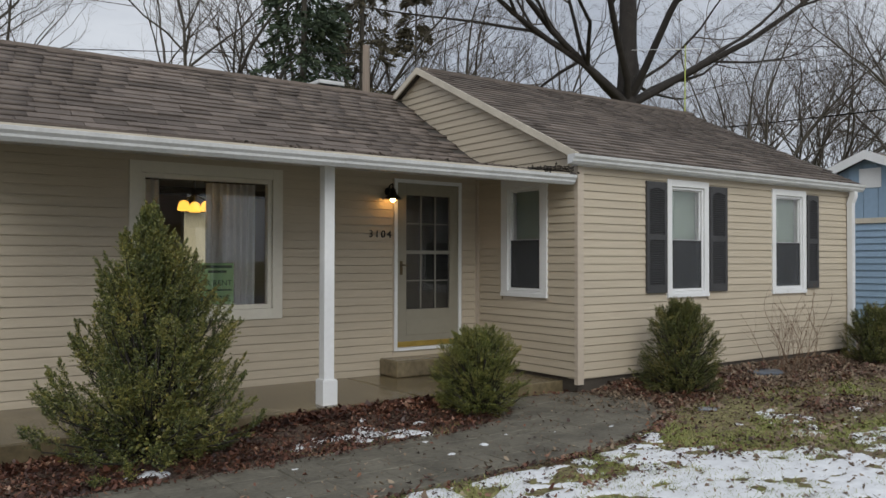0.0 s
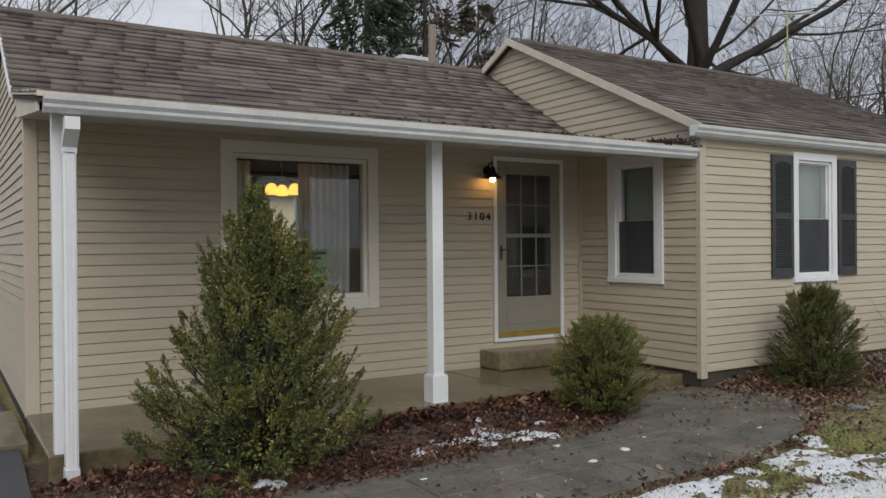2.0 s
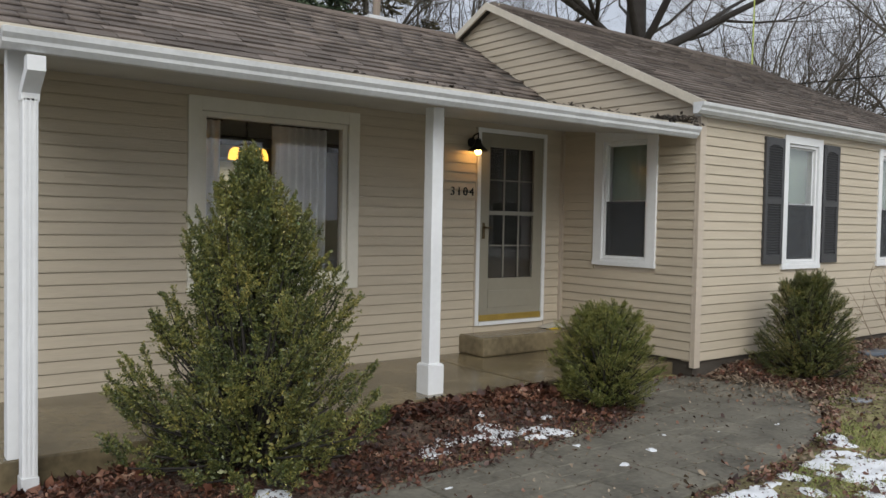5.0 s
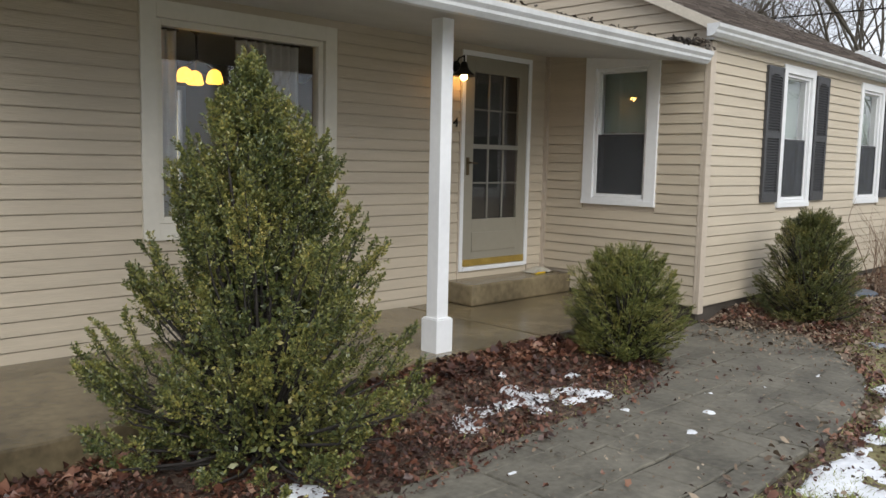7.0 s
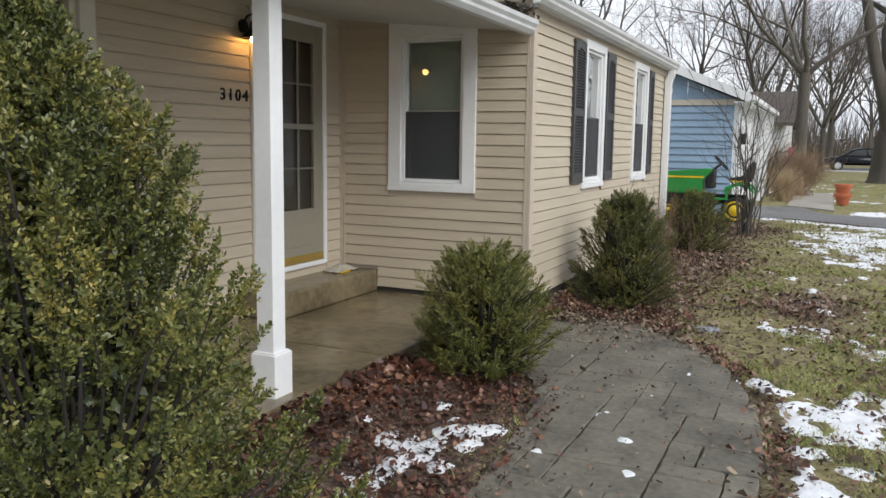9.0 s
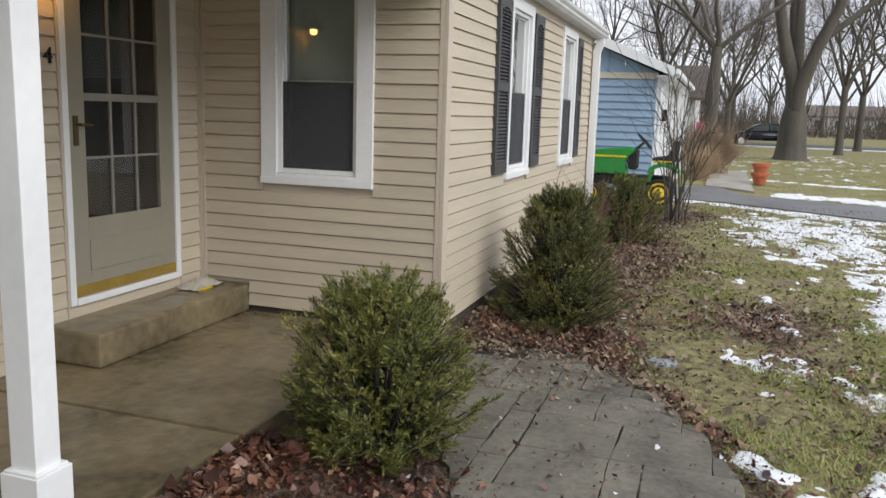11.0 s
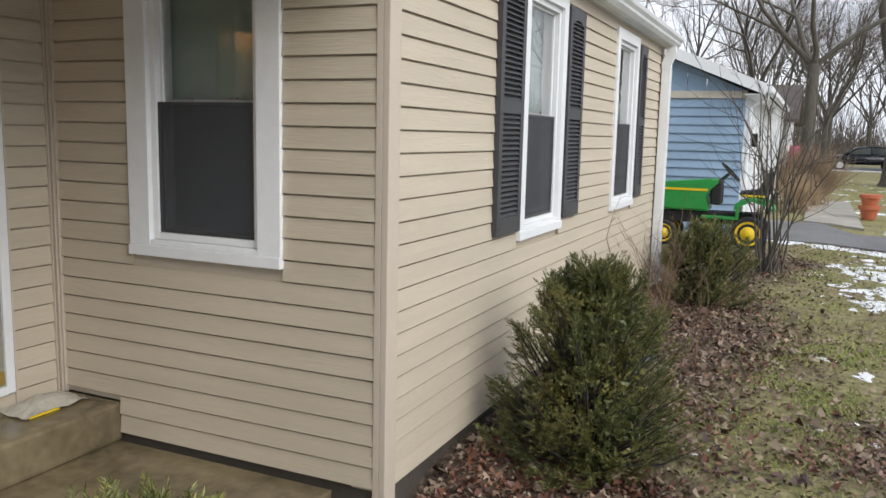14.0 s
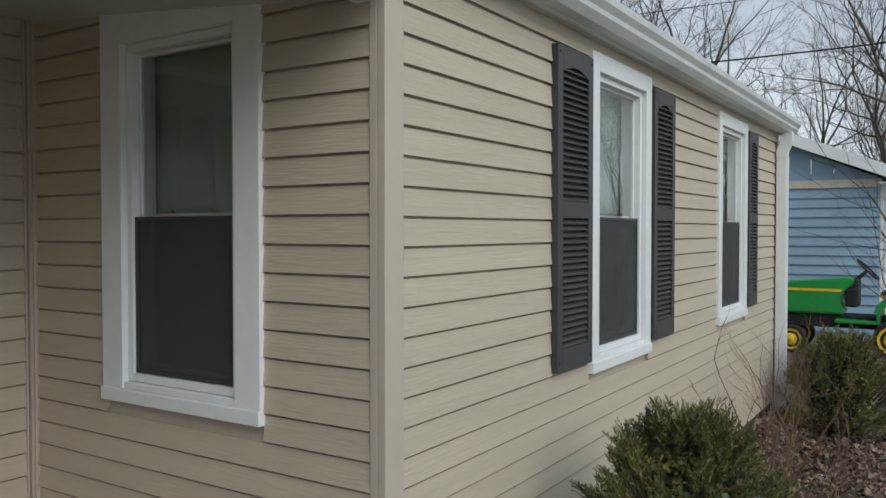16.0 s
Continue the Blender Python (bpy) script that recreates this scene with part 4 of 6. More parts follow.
# ---- plants ----
def leaf_cloud(name, pts, dirs, size, wide, material, parent, label="", rng=None, fold=0.0, oval_=False):
    """Small pointed leaves (two triangles each, joined as one quad) at pts, pointing along dirs."""
    n_ = len(pts)
    rng = rng or np.random.default_rng(1)
    d = dirs / (np.linalg.norm(dirs, axis=1, keepdims=True) + 1e-9)
    r = rng.normal(size=(n_, 3))
    s = np.cross(d, r)
    s /= np.linalg.norm(s, axis=1, keepdims=True) + 1e-9
    L = size * rng.uniform(0.6, 1.3, (n_, 1))
    W = L * wide
    nrm = np.cross(d, s)
    p0 = pts
    p1 = pts + d * L * 0.5 + s * W * 0.5 + nrm * L * fold
    p2 = pts + d * L
    p3 = pts + d * L * 0.5 - s * W * 0.5 + nrm * L * fold
    if oval_:
        pa, pb = pts + d * L * 0.82 + s * W * 0.34, pts + d * L * 0.82 - s * W * 0.34
        v = np.stack([p0, p1 - d * L * 0.08, pa, p2, pb, p3 - d * L * 0.08], 1).reshape(-1, 3)
        i = np.arange(n_)[:, None] * 6
        f = np.concatenate([i + np.array([[0, 1, 2, 3]]), i + np.array([[0, 3, 4, 5]])])
        return quadmesh(name, v, f, material, parent, label, kind="stuff")
    v = np.stack([p0, p1, p2, p3], 1).reshape(-1, 3)
    f = np.arange(n_ * 4).reshape(n_, 4)
    return quadmesh(name, v, f, material, parent, label, kind="stuff")


def across(v, rng):
    """A unit direction at right angles to each of v, at random around it."""
    s_ = np.cross(v, rng.normal(size=v.shape))
    return s_ / (np.linalg.norm(s_, axis=-1, keepdims=True) + 1e-9)


def unit(v):
    return v / (np.linalg.norm(v, axis=-1, keepdims=True) + 1e-9)


def bush(name, cx, cy, radius, height, label, seed, plumes, shoots, leaves_per, leaf, wide, material, profile, plume=0.34, lean=0.55, rough_out=0.2, shoot=0.10, flat=False, fill=1.0, top=(0.0, 0.0)):
    """An evergreen shrub: pointed plumes, each with side shoots that carry small leaves in pairs or ranks."""
    rng = np.random.default_rng(seed)
    z0 = float(ground_z(np.array(cx), np.array(cy)))
    root = thing(name, (cx, cy, z0), label, "shrub")
    h = rng.random(plumes) ** 0.9
    h[:3] = (1.0, 0.97, 0.93)
    th = rng.random(plumes) * 2 * np.pi
    lobe = 1 + rough_out * (np.sin(th * 3 + h * 9 + seed) * 0.5 + np.sin(th * 5 - h * 17 + seed * 2) * 0.5) + rng.normal(0, rough_out * 0.4, plumes)
    tipr = radius * profile(h) * np.clip(lobe, 0.5, 1.35) * np.where(rng.random(plumes) < 0.74, 1.0, 0.6)
    ax, ay = cx + top[0] * h, cy + top[1] * h
    tip = np.stack([ax + tipr * np.cos(th), ay + tipr * np.sin(th), z0 + 0.05 + h * (height - 0.05)], 1)
    out = np.stack([np.cos(th), np.sin(th), np.zeros(plumes)], 1)
    axis = unit(out * lean * (1.15 - 0.85 * h[:, None]) + np.array([0, 0, 1.0]) + rng.normal(0, 0.16, (plumes, 3)))
    L = plume * rng.uniform(0.6, 1.3, (plumes, 1))
    start = tip - axis * L
    start[:, 2] = np.maximum(start[:, 2], z0 + 0.02)
    axis = unit(tip - start)
    t_ = (np.arange(shoots)[None, :, None] + rng.random((plumes, shoots, 1))) / shoots
    t_[:, -1] = 1.0
    A = np.repeat(axis[:, None, :], shoots, 1)
    B = start[:, None, :] + (tip - start)[:, None, :] * t_ + rng.normal(0, 0.006, (plumes, shoots, 3))
    ang = rng.uniform(0.45, 1.05, t_.shape) * (1 - t_ ** 3)
    D = unit(A * np.cos(ang) + across(A, rng) * np.sin(ang) + np.array([0, 0, 0.12]))
    sl = shoot * rng.uniform(0.6, 1.3, t_.shape) * (1.2 - 0.65 * t_)
    side = across(D, rng)
    if flat:
        side = unit(side * [1, 1, 0.35])
    B, D, side, sl = [q.reshape(-1, 1, q.shape[-1]) for q in (B, D, side, sl)]
    n_ = len(B)
    u = (np.arange(leaves_per)[None, :, None] + rng.uniform(-0.3, 0.3, (n_, leaves_per, 1))) / leaves_per
    sign = np.where(np.arange(leaves_per) % 2 == 0, 1.0, -1.0)[None, :, None]
    if flat:
        S = side * sign + rng.normal(0, 0.18, (n_, leaves_per, 3))
    else:
        third = unit(np.cross(D, side))
        w = (np.arange(leaves_per) // 2 % 2)[None, :, None]
        S = (side * (1 - w) + third * w) * sign + rng.normal(0, 0.3, (n_, leaves_per, 3))
    droop = np.array([0, 0, -0.10]) * u * u
    P = B + D * sl * u + droop * sl
    Q = D * (0.75 + 0.8 * u ** 4) + S * 0.85
    P, Q = P.reshape(-1, 3), Q.reshape(-1, 3)
    keep = P[:, 2] > z0 - 0.01
    leaf_cloud("leaves", P[keep], Q[keep], leaf, wide, material, root, rng=rng, fold=0.08, oval_=not flat)
    limbs = []
    for k in range(plumes):
        p0 = np.array([cx + 0.06 * math.cos(th[k]), cy + 0.06 * math.sin(th[k]), z0 - 0.02 + 0.35 * h[k] * height])
        limbs.append(([p0, (p0 + start[k]) / 2 - [0, 0, 0.03], start[k], tip[k]], [0.012, 0.008, 0.005, 0.0015], 1))
    v, f = limb_arrays(limbs, 0, 9, 4)
    quadmesh("stem_work", v, f, BARKDARK, root, "dark brown inner stems", kind="stuff")
    m_ = int(2600 * (radius / 0.4) ** 1.6 * fill)
    hh = rng.random(m_)
    tt = rng.random(m_) * 6.283
    rr = radius * profile(hh) * 0.6 * np.sqrt(rng.random(m_))
    P = np.stack([cx + top[0] * hh + rr * np.cos(tt), cy + top[1] * hh + rr * np.sin(tt), z0 + 0.05 + hh * height * 0.88], 1)
    leaf_cloud("inner_leaves", P, rng.normal(size=(m_, 3)), 0.034, 0.6, material, root, rng=rng)
    return root


# ---- bare trees ----
def grow(rng, p, d, length, r, level, out, tips, bend=0.25, up=0.12, split=(3, 5), shrink=0.62, maxlev=5, detail=5):
    """One limb as a chain of rings; then its side limbs."""
    pts, rad = [p.copy()], [r]
    n_ = detail if level < 3 else 3
    for k in range(n_):
        d = d + np.array([rng.gauss(0, bend), rng.gauss(0, bend), rng.gauss(0, bend * 0.6) + up]) / n_ * 1.6
        d = d / np.linalg.norm(d)
        p = p + d * length / n_
        pts.append(p.copy())
        rad.append(r * (1 - (0.62 if level < maxlev else 0.8) * (k + 1) / n_))
    out.append((pts, rad, level))
    if level >= maxlev:
        return
    m_ = rng.randint(*split)
    for k in range(m_):
        f = rng.uniform(0.35, 0.98) if k else 1.0
        i = min(int(f * n_), n_ - 1)
        q = pts[i] + (pts[i + 1] - pts[i]) * (f * n_ - i)
        base_d = (pts[i + 1] - pts[i]) / np.linalg.norm(pts[i + 1] - pts[i])
        a = rng.uniform(0.35, 0.95) if k else rng.uniform(0.05, 0.35)
        rnd = np.array([rng.gauss(0, 1), rng.gauss(0, 1), rng.gauss(0, 0.7)])
        rnd -= base_d * rnd.dot(base_d)
        rnd /= np.linalg.norm(rnd)
        nd = base_d * math.cos(a) + rnd * math.sin(a)
        rr = rad[i] * (0.62 if k else 0.95)
        grow(rng, q, nd, length * shrink * rng.uniform(0.75, 1.2), rr, level + 1, out, tips, bend, up, split, shrink, maxlev, detail)


def limb_arrays(limbs, lo, hi, sides):
    vs, fs = [], []
    base = 0
    for pts, rad, level in limbs:
        if not lo <= level <= hi:
            continue
        P = np.array(pts)
        D = np.gradient(P, axis=0)
        D /= np.linalg.norm(D, axis=1, keepdims=True) + 1e-9
        ref = np.array([0.31, 0.52, 0.8]) if abs(D[0, 2]) < 0.9 else np.array([1.0, 0.1, 0])
        A = np.cross(D, ref)
        A /= np.linalg.norm(A, axis=1, keepdims=True) + 1e-9
        B = np.cross(D, A)
        th = np.arange(sides) * 2 * np.pi / sides
        R = np.array(rad)[:, None, None]
        V = P[:, None, :] + R * (A[:, None, :] * np.cos(th)[None, :, None] + B[:, None, :] * np.sin(th)[None, :, None])
        n_ = len(P)
        vs.append(V.reshape(-1, 3))
        idx_ = base + np.arange(n_ * sides).reshape(n_, sides)
        nx_ = np.roll(idx_, -1, axis=1)
        fs.append(np.stack([idx_[:-1], nx_[:-1], nx_[1:], idx_[1:]], -1).reshape(-1, 4))
        base += n_ * sides
    return (np.concatenate(vs), np.concatenate(fs)) if vs else (None, None)


cone = lambda h: np.interp(h, [0, 0.1, 0.25, 0.37, 0.57, 0.76, 0.88, 1.0], [0.86, 0.95, 0.90, 0.80, 0.60, 0.42, 0.20, 0.03])
spire = lambda h: np.interp(h, [0, 0.2, 0.5, 0.75, 0.9, 1], [0.90, 1.0, 0.90, 0.68, 0.46, 0.20])
oval = lambda h: np.interp(h, [0, 0.15, 0.45, 0.75, 0.92, 1], [0.74, 0.97, 1.0, 0.84, 0.56, 0.30])
bush("boxwood_shrub", 1.92, 6.10, 0.74, 1.90, "large ragged cone-shaped boxwood in the bed before the porch", 3, 520, 23, 15, 0.0165, 0.5, BOXWOOD, cone, rough_out=0.32, plume=0.27, shoot=0.085, lean=0.95, fill=1.7, top=(0.03, 0.15))
bush("yew_shrub", 5.04, 6.10, 0.41, 0.83, "round olive-green yew shrub at the porch corner beside the walk", 8, 300, 12, 22, 0.021, 0.17, YEW, oval, plume=0.17, lean=1.5, rough_out=0.18, shoot=0.085, flat=True, fill=1.6)
bush("yew_shrub", 7.73, 5.80, 0.44, 1.04, "upright dark green yew shrub against the wing wall", 12, 360, 12, 22, 0.021, 0.17, YEWDARK, spire, plume=0.18, lean=1.4, rough_out=0.20, shoot=0.085, flat=True, fill=2.0)
bush("yew_shrub", 12.2, 5.80, 0.42, 0.86, "dark green yew shrub near the end downspout of the wing", 19, 180, 12, 16, 0.026, 0.2, YEWDARK, oval, plume=0.20, lean=1.2, rough_out=0.22, shoot=0.10, flat=True, fill=1.6)


def bare_tree(x, y, label, seed, height=14, r=0.35, fork=0.35, forks=3, spread=0.6, maxlev=5, split=(3, 5), lean=0.0, name="bare_tree", group="", z=-0.1, limb=0.36, thick=0.5, bark=BARK, central=0.0):
    rng = random.Random(seed)
    root = thing(name, (x, y, z), label, "tree", group)
    limbs = []
    p = np.array([x, y, z - 0.1])
    th_ = height * fork
    flare = [(p, r * 1.5), (p + [0, 0, 0.35], r * 1.12), (p + [lean * th_ * 0.3, 0, th_ * 0.4], r), (p + [lean * th_, 0, th_], r * 0.86), (p + [lean * th_, 0, th_ + r * 0.7], r * 0.62), (p + [lean * th_, 0, th_ + r * 1.3], r * 0.15)]
    limbs.append(([f[0] for f in flare], [f[1] for f in flare], 0))
    top = flare[3][0]
    for k in range(forks):
        a = 2 * math.pi * k / forks + rng.uniform(-0.5, 0.5)
        s = spread * rng.uniform(0.5, 1.2)
        d = np.array([math.cos(a) * s, math.sin(a) * s, 1.0])
        d /= np.linalg.norm(d)
        grow(rng, top - d * r * 1.1, d, height * limb * rng.uniform(0.85, 1.2), r * thick, 1, limbs, None, split=split, maxlev=maxlev, bend=0.42)
    if central:
        grow(rng, top - np.array([0, 0, r * 0.5]), np.array([0.04, 0.03, 1.0]), height * central, r * 0.84, 1, limbs, None, split=(5, 6), maxlev=maxlev, bend=0.12, detail=7)
    v, f = limb_arrays(limbs, 0, 0, 12)
    quadmesh("trunk", v, f, bark, root, smooth=True)
    v, f = limb_arrays(limbs, 1, 2, 7)
    quadmesh("limb_work", v, f, bark, root, "forking bare limbs", kind="stuff", smooth=True)
    v, f = limb_arrays(limbs, 3, 9, 3)
    quadmesh("crown", v, f, TWIG, root, "bare grey-brown twigs", kind="stuff")
    return root


bare_tree(28.6, 25.1, "huge dark bare oak with wide limbs behind the house", 4, height=25, r=0.60, fork=0.35, forks=8, spread=2.1, maxlev=6, split=(4, 4), thick=0.33, bark=BARKDARK, central=0.5, limb=0.44)
bare_tree(39.5, 1.9, "thick grey bare maple of fused stems on the lawn", 9, height=19, r=0.60, fork=0.11, forks=4, spread=0.17, maxlev=6, split=(3, 4), thick=0.56, limb=0.5)
bare_tree(36.5, 5.2, "slender dark bare tree before the far lots", 15, height=13, r=0.24, fork=0.35, forks=4, spread=0.7)

kinds = [bare_tree(52, 12, "bare grey tree in the far neighbourhood", 31, height=15, r=0.20, fork=0.25, forks=4, spread=0.6, group="bare trees round the lots"),
         bare_tree(60, -6, "bare grey tree in the far neighbourhood", 37, height=17, r=0.25, fork=0.22, forks=5, spread=0.7, group="bare trees round the lots"),
         bare_tree(40, 34, "bare thin tree behind the houses", 41, height=15, r=0.16, fork=0.2, forks=5, spread=0.5, group="bare trees round the lots")]
rt = random.Random(77)
spots = [(38, 15), (44, 18), (33, 24), (50, 8), (56, 4.5), (70, 10), (66, 0.5), (82, 4), (90, -3), (75, -9), (52, 26), (46, 30), (38, 40), (30, 42), (22, 38), (16, 36), (12, 33), (19, 31), (33, 21), (38, 22.5), (45, 24), (31, 33), (15.5, 31), (62, 18), (80, 16), (95, 10), (58, -12), (48, -12),
         (1.5, 27), (-3, 31), (100, 0), (20.8, 30), (-8, -24), (3, -28), (14, -26), (22, -22), (-14, -12), (-20, 4), (-22, 14), (35, 30), (42, 24), (48, -1), (64, -10), (72, -4), (78, 1), (86, -11), (92, 4), (104, -6), (110, 4), (66, 7), (88, 10), (105, 13), (56, -3), (98, -14)]
for i, (x, y) in enumerate(spots):
    k = kinds[i % 3]
    s = rt.uniform(0.75, 1.15)
    b = BASE[k]
    m = Matrix.Translation((x, y, 0.0)) @ Matrix.Rotation(rt.uniform(0, 6.28), 4, "Z")
    c = copy_thing(k, m)
    c.scale = (s, s, s * rt.uniform(0.9, 1.15))


def conifer(x, y, h, r, seed, label, sprays=300, needles=CONIFER):
    rng = np.random.default_rng(seed)
    root = thing("conifer", (x, y, -0.1), label, "tree", "conifers behind the house")
    bm = bmesh.new()
    tube(bm, [(x, y, -0.3), (x, y, h * 0.5), (x + 0.1, y, h)], [r * 0.085, r * 0.05, 0.02], 8)
    part("trunk", bm, BARK, root)
    n_ = sprays
    hh = 0.12 + 0.88 * rng.random(n_) ** 0.9
    a = rng.random(n_) * 6.283
    L = r * (1 - hh) ** 0.7 * rng.uniform(0.65, 1.12, n_) + 0.25
    m_ = 52
    t = np.sqrt(rng.random((n_, m_)))
    dx, dy = np.cos(a)[:, None], np.sin(a)[:, None]
    w = rng.normal(0, 1, (n_, m_)) * (0.06 + 0.16 * (1 - t)) * L[:, None]
    px = x + dx * L[:, None] * t - dy * w
    py = y + dy * L[:, None] * t + dx * w
    pz = h * hh[:, None] + L[:, None] * (0.10 * t - 0.42 * t ** 2) + rng.normal(0, 0.06, (n_, m_)) - np.abs(w) * 0.3
    P = np.stack([px, py, pz], -1).reshape(-1, 3)
    D = np.stack([dx + 0 * t, dy + 0 * t, -0.5 + 0 * t], -1).reshape(-1, 3) + rng.normal(0, 0.5, (n_ * m_, 3))
    leaf_cloud("crown", P, D, 0.30, 0.30, needles, root, "dark drooping needle sprays", rng=rng)
    return root


BROWNNEEDLE = foliage("brownish_needles", [(0.0, (0.035, 0.032, 0.02)), (0.6, (0.09, 0.08, 0.05)), (1.0, (0.16, 0.13, 0.08))], 0.8)
conifer(12.5, 25.4, 18, 2.2, 2, "dark green spruce with drooping sprays behind the house")
conifer(15.1, 25.9, 19, 1.8, 3, "brownish thin spruce beside the pole behind the house", 120, BROWNNEEDLE)
conifer(19.2, 28.5, 15, 1.2, 5, "brownish sparse conifer behind the house", 100, BROWNNEEDLE)


# ---- far woods: a low tangle of stems ----
def far_woods():
    rng = np.random.default_rng(5)
    n_ = 20000
    a = rng.uniform(-0.35, 1.75, n_)
    d = rng.uniform(100, 150, n_)
    x, y = d * np.cos(a), d * np.sin(a)
    h = rng.uniform(0.6, 1.7, n_) ** 2 * rng.uniform(2.0, 4.2, n_) * (0.8 + 0.3 * np.sin(a * 23))
    lx, ly = rng.normal(0, 1.6, (2, n_))
    w = rng.uniform(0.02, 0.06, n_)
    tx, ty = -np.sin(a), np.cos(a)
    P0 = np.stack([x - tx * w, y - ty * w, np.zeros(n_)], 1)
    P1 = np.stack([x + tx * w, y + ty * w, np.zeros(n_)], 1)
    P2 = np.stack([x + lx + tx * w * 0.2, y + ly + ty * w * 0.2, h], 1)
    P3 = np.stack([x + lx - tx * w * 0.2, y + ly - ty * w * 0.2, h], 1)
    ob = quadmesh("backdrop_woods", np.stack([P0, P1, P2, P3], 1).reshape(-1, 3), np.arange(n_ * 4).reshape(n_, 4), TWIG, kind="stuff", label="far bare woods along the horizon")
    tagged(ob, category="woods")


far_woods()


# ---- multi-stem shrubs ----
def twig_shrub(x, y, h, n_, spread, seed, label, material=TWIGBROWN, r=0.006, name="twiggy_shrub", side=5):
    rng = random.Random(seed)
    z = float(ground_z(np.array(x), np.array(y))) - 0.02
    root = thing(name, (x, y, z), label, "shrub")
    limbs = []
    for k in range(n_):
        if n_ < 20 and limbs:
            v, f = limb_arrays(limbs, 0, 9, 4)
            quadmesh("cane", v, f, material, root)
            limbs = []
        a = rng.uniform(0, 6.283)
        s = rng.uniform(0.05, spread)
        d = np.array([math.cos(a) * s, math.sin(a) * s, 1.0])
        d /= np.linalg.norm(d)
        o = np.array([x + rng.gauss(0, spread * 0.25), y + rng.gauss(0, spread * 0.25), z])
        grow(rng, o, d, h * rng.uniform(0.6, 1.0), r * rng.uniform(0.7, 1.3), 3, limbs, None, bend=0.3, up=0.1, split=(3, side), shrink=0.42, maxlev=5)
    v, f = limb_arrays(limbs, 0, 9, 4)
    if n_ < 20:
        quadmesh("cane", v, f, material, root)
    else:
        quadmesh("stem_work", v, f, material, root, "thin bare stems", kind="stuff")
    return root


twig_shrub(10.4, 6.05, 0.95, 9, 0.35, 2, "small leafless twiggy shrub against the wing wall", r=0.005)
twig_shrub(9.9, 5.75, 0.7, 14, 0.5, 12, "low dry tan twigs in the leaf litter", r=0.004)
twig_shrub(14.5, 5.3, 2.3, 19, 0.30, 3, "tall bare multi-stemmed shrub between the lots", r=0.013, material=BARK)
TWIGTAN = mat("tan_dry_twigs", (0.27, 0.19, 0.125), 0.9, noise_scale=4, noise_mix=0.3)
STRAW = mat("straw_dry_grass", (0.42, 0.31, 0.19), 0.9, noise_scale=6, noise_mix=0.3)
twig_shrub(26.8, 5.1, 1.15, 480, 0.85, 4, "dense brown leafless hedge bush by the far walk", r=0.009, side=7, material=TWIGTAN)
twig_shrub(24.4, 5.2, 0.75, 160, 0.6, 5, "dry tan ornamental grass clump by the far walk", r=0.007, material=STRAW)


# ---- porch lamp, numbers, sign ----
def porch_lamp():
    x, y, z = 5.30, 8.10, 2.20
    root = thing("wall_lamp", (x, FY - 0.015, z + 0.1), "lit black barn-style wall lamp beside the front door", "lamp")
    bm = bmesh.new()
    lathe(bm, x, y, [(0.02, 0.13), (0.03, 0.12), (0.038, 0.085), (0.05, 0.06), (0.10, 0.012), (0.105, 0.0), (0.098, 0.0), (0.045, 0.05), (0.03, 0.06)], 24, z + 0.005)
    part("shade", bm, BLACKIRON, root, smooth=True)
    bm = bmesh.new()
    tube(bm, [(x, FY - 0.02, z + 0.10), (x, FY - 0.06, z + 0.17), (x, y, z + 0.19), (x, y, z + 0.13)], 0.009)
    part("arm", bm, BLACKIRON, root)
    bm = bmesh.new()
    tube(bm, [(x, FY - 0.035, z + 0.10), (x, FY - 0.014, z + 0.10)], 0.05, 16)
    part("wall_plate", bm, BLACKIRON, root)
    bm = bmesh.new()
    lathe(bm, x, y, [(0.012, -0.032), (0.026, -0.024), (0.034, -0.004), (0.030, 0.014), (0.016, 0.03)], 16, z)
    part("bulb", bm, BULB, root, "glowing warm bulb", smooth=True)


porch_lamp()
def text_mesh(name, body, size, depth, m, material, parent):
    cu = bpy.data.curves.new(name, "FONT")
    cu.body, cu.size, cu.extrude = body, size, depth
    tmp = bpy.data.objects.new(name, cu)
    me = bpy.data.meshes.new_from_object(tmp)
    bpy.data.objects.remove(tmp)
    me.materials.clear()
    me.materials.append(material)
    ob = new(name, me)
    ob.parent = parent
    BASE[ob] = base_of(parent)
    ob.matrix_basis = Matrix.Translation(-base_of(parent)) @ m
    return ob


for k, ch in enumerate("3104"):
    z_ = 1.745
    n = thing("house_number", (5.03 + 0.085 * k, FY - 0.02, z_), "black house number digit %s on the siding" % ch, "house number", "house number digits")
    text_mesh("digit", ch, 0.125, 0.006, pose(5.03 + 0.085 * k, FY - 0.021, z_, 90, 0, 0), BLACKIRON, n)

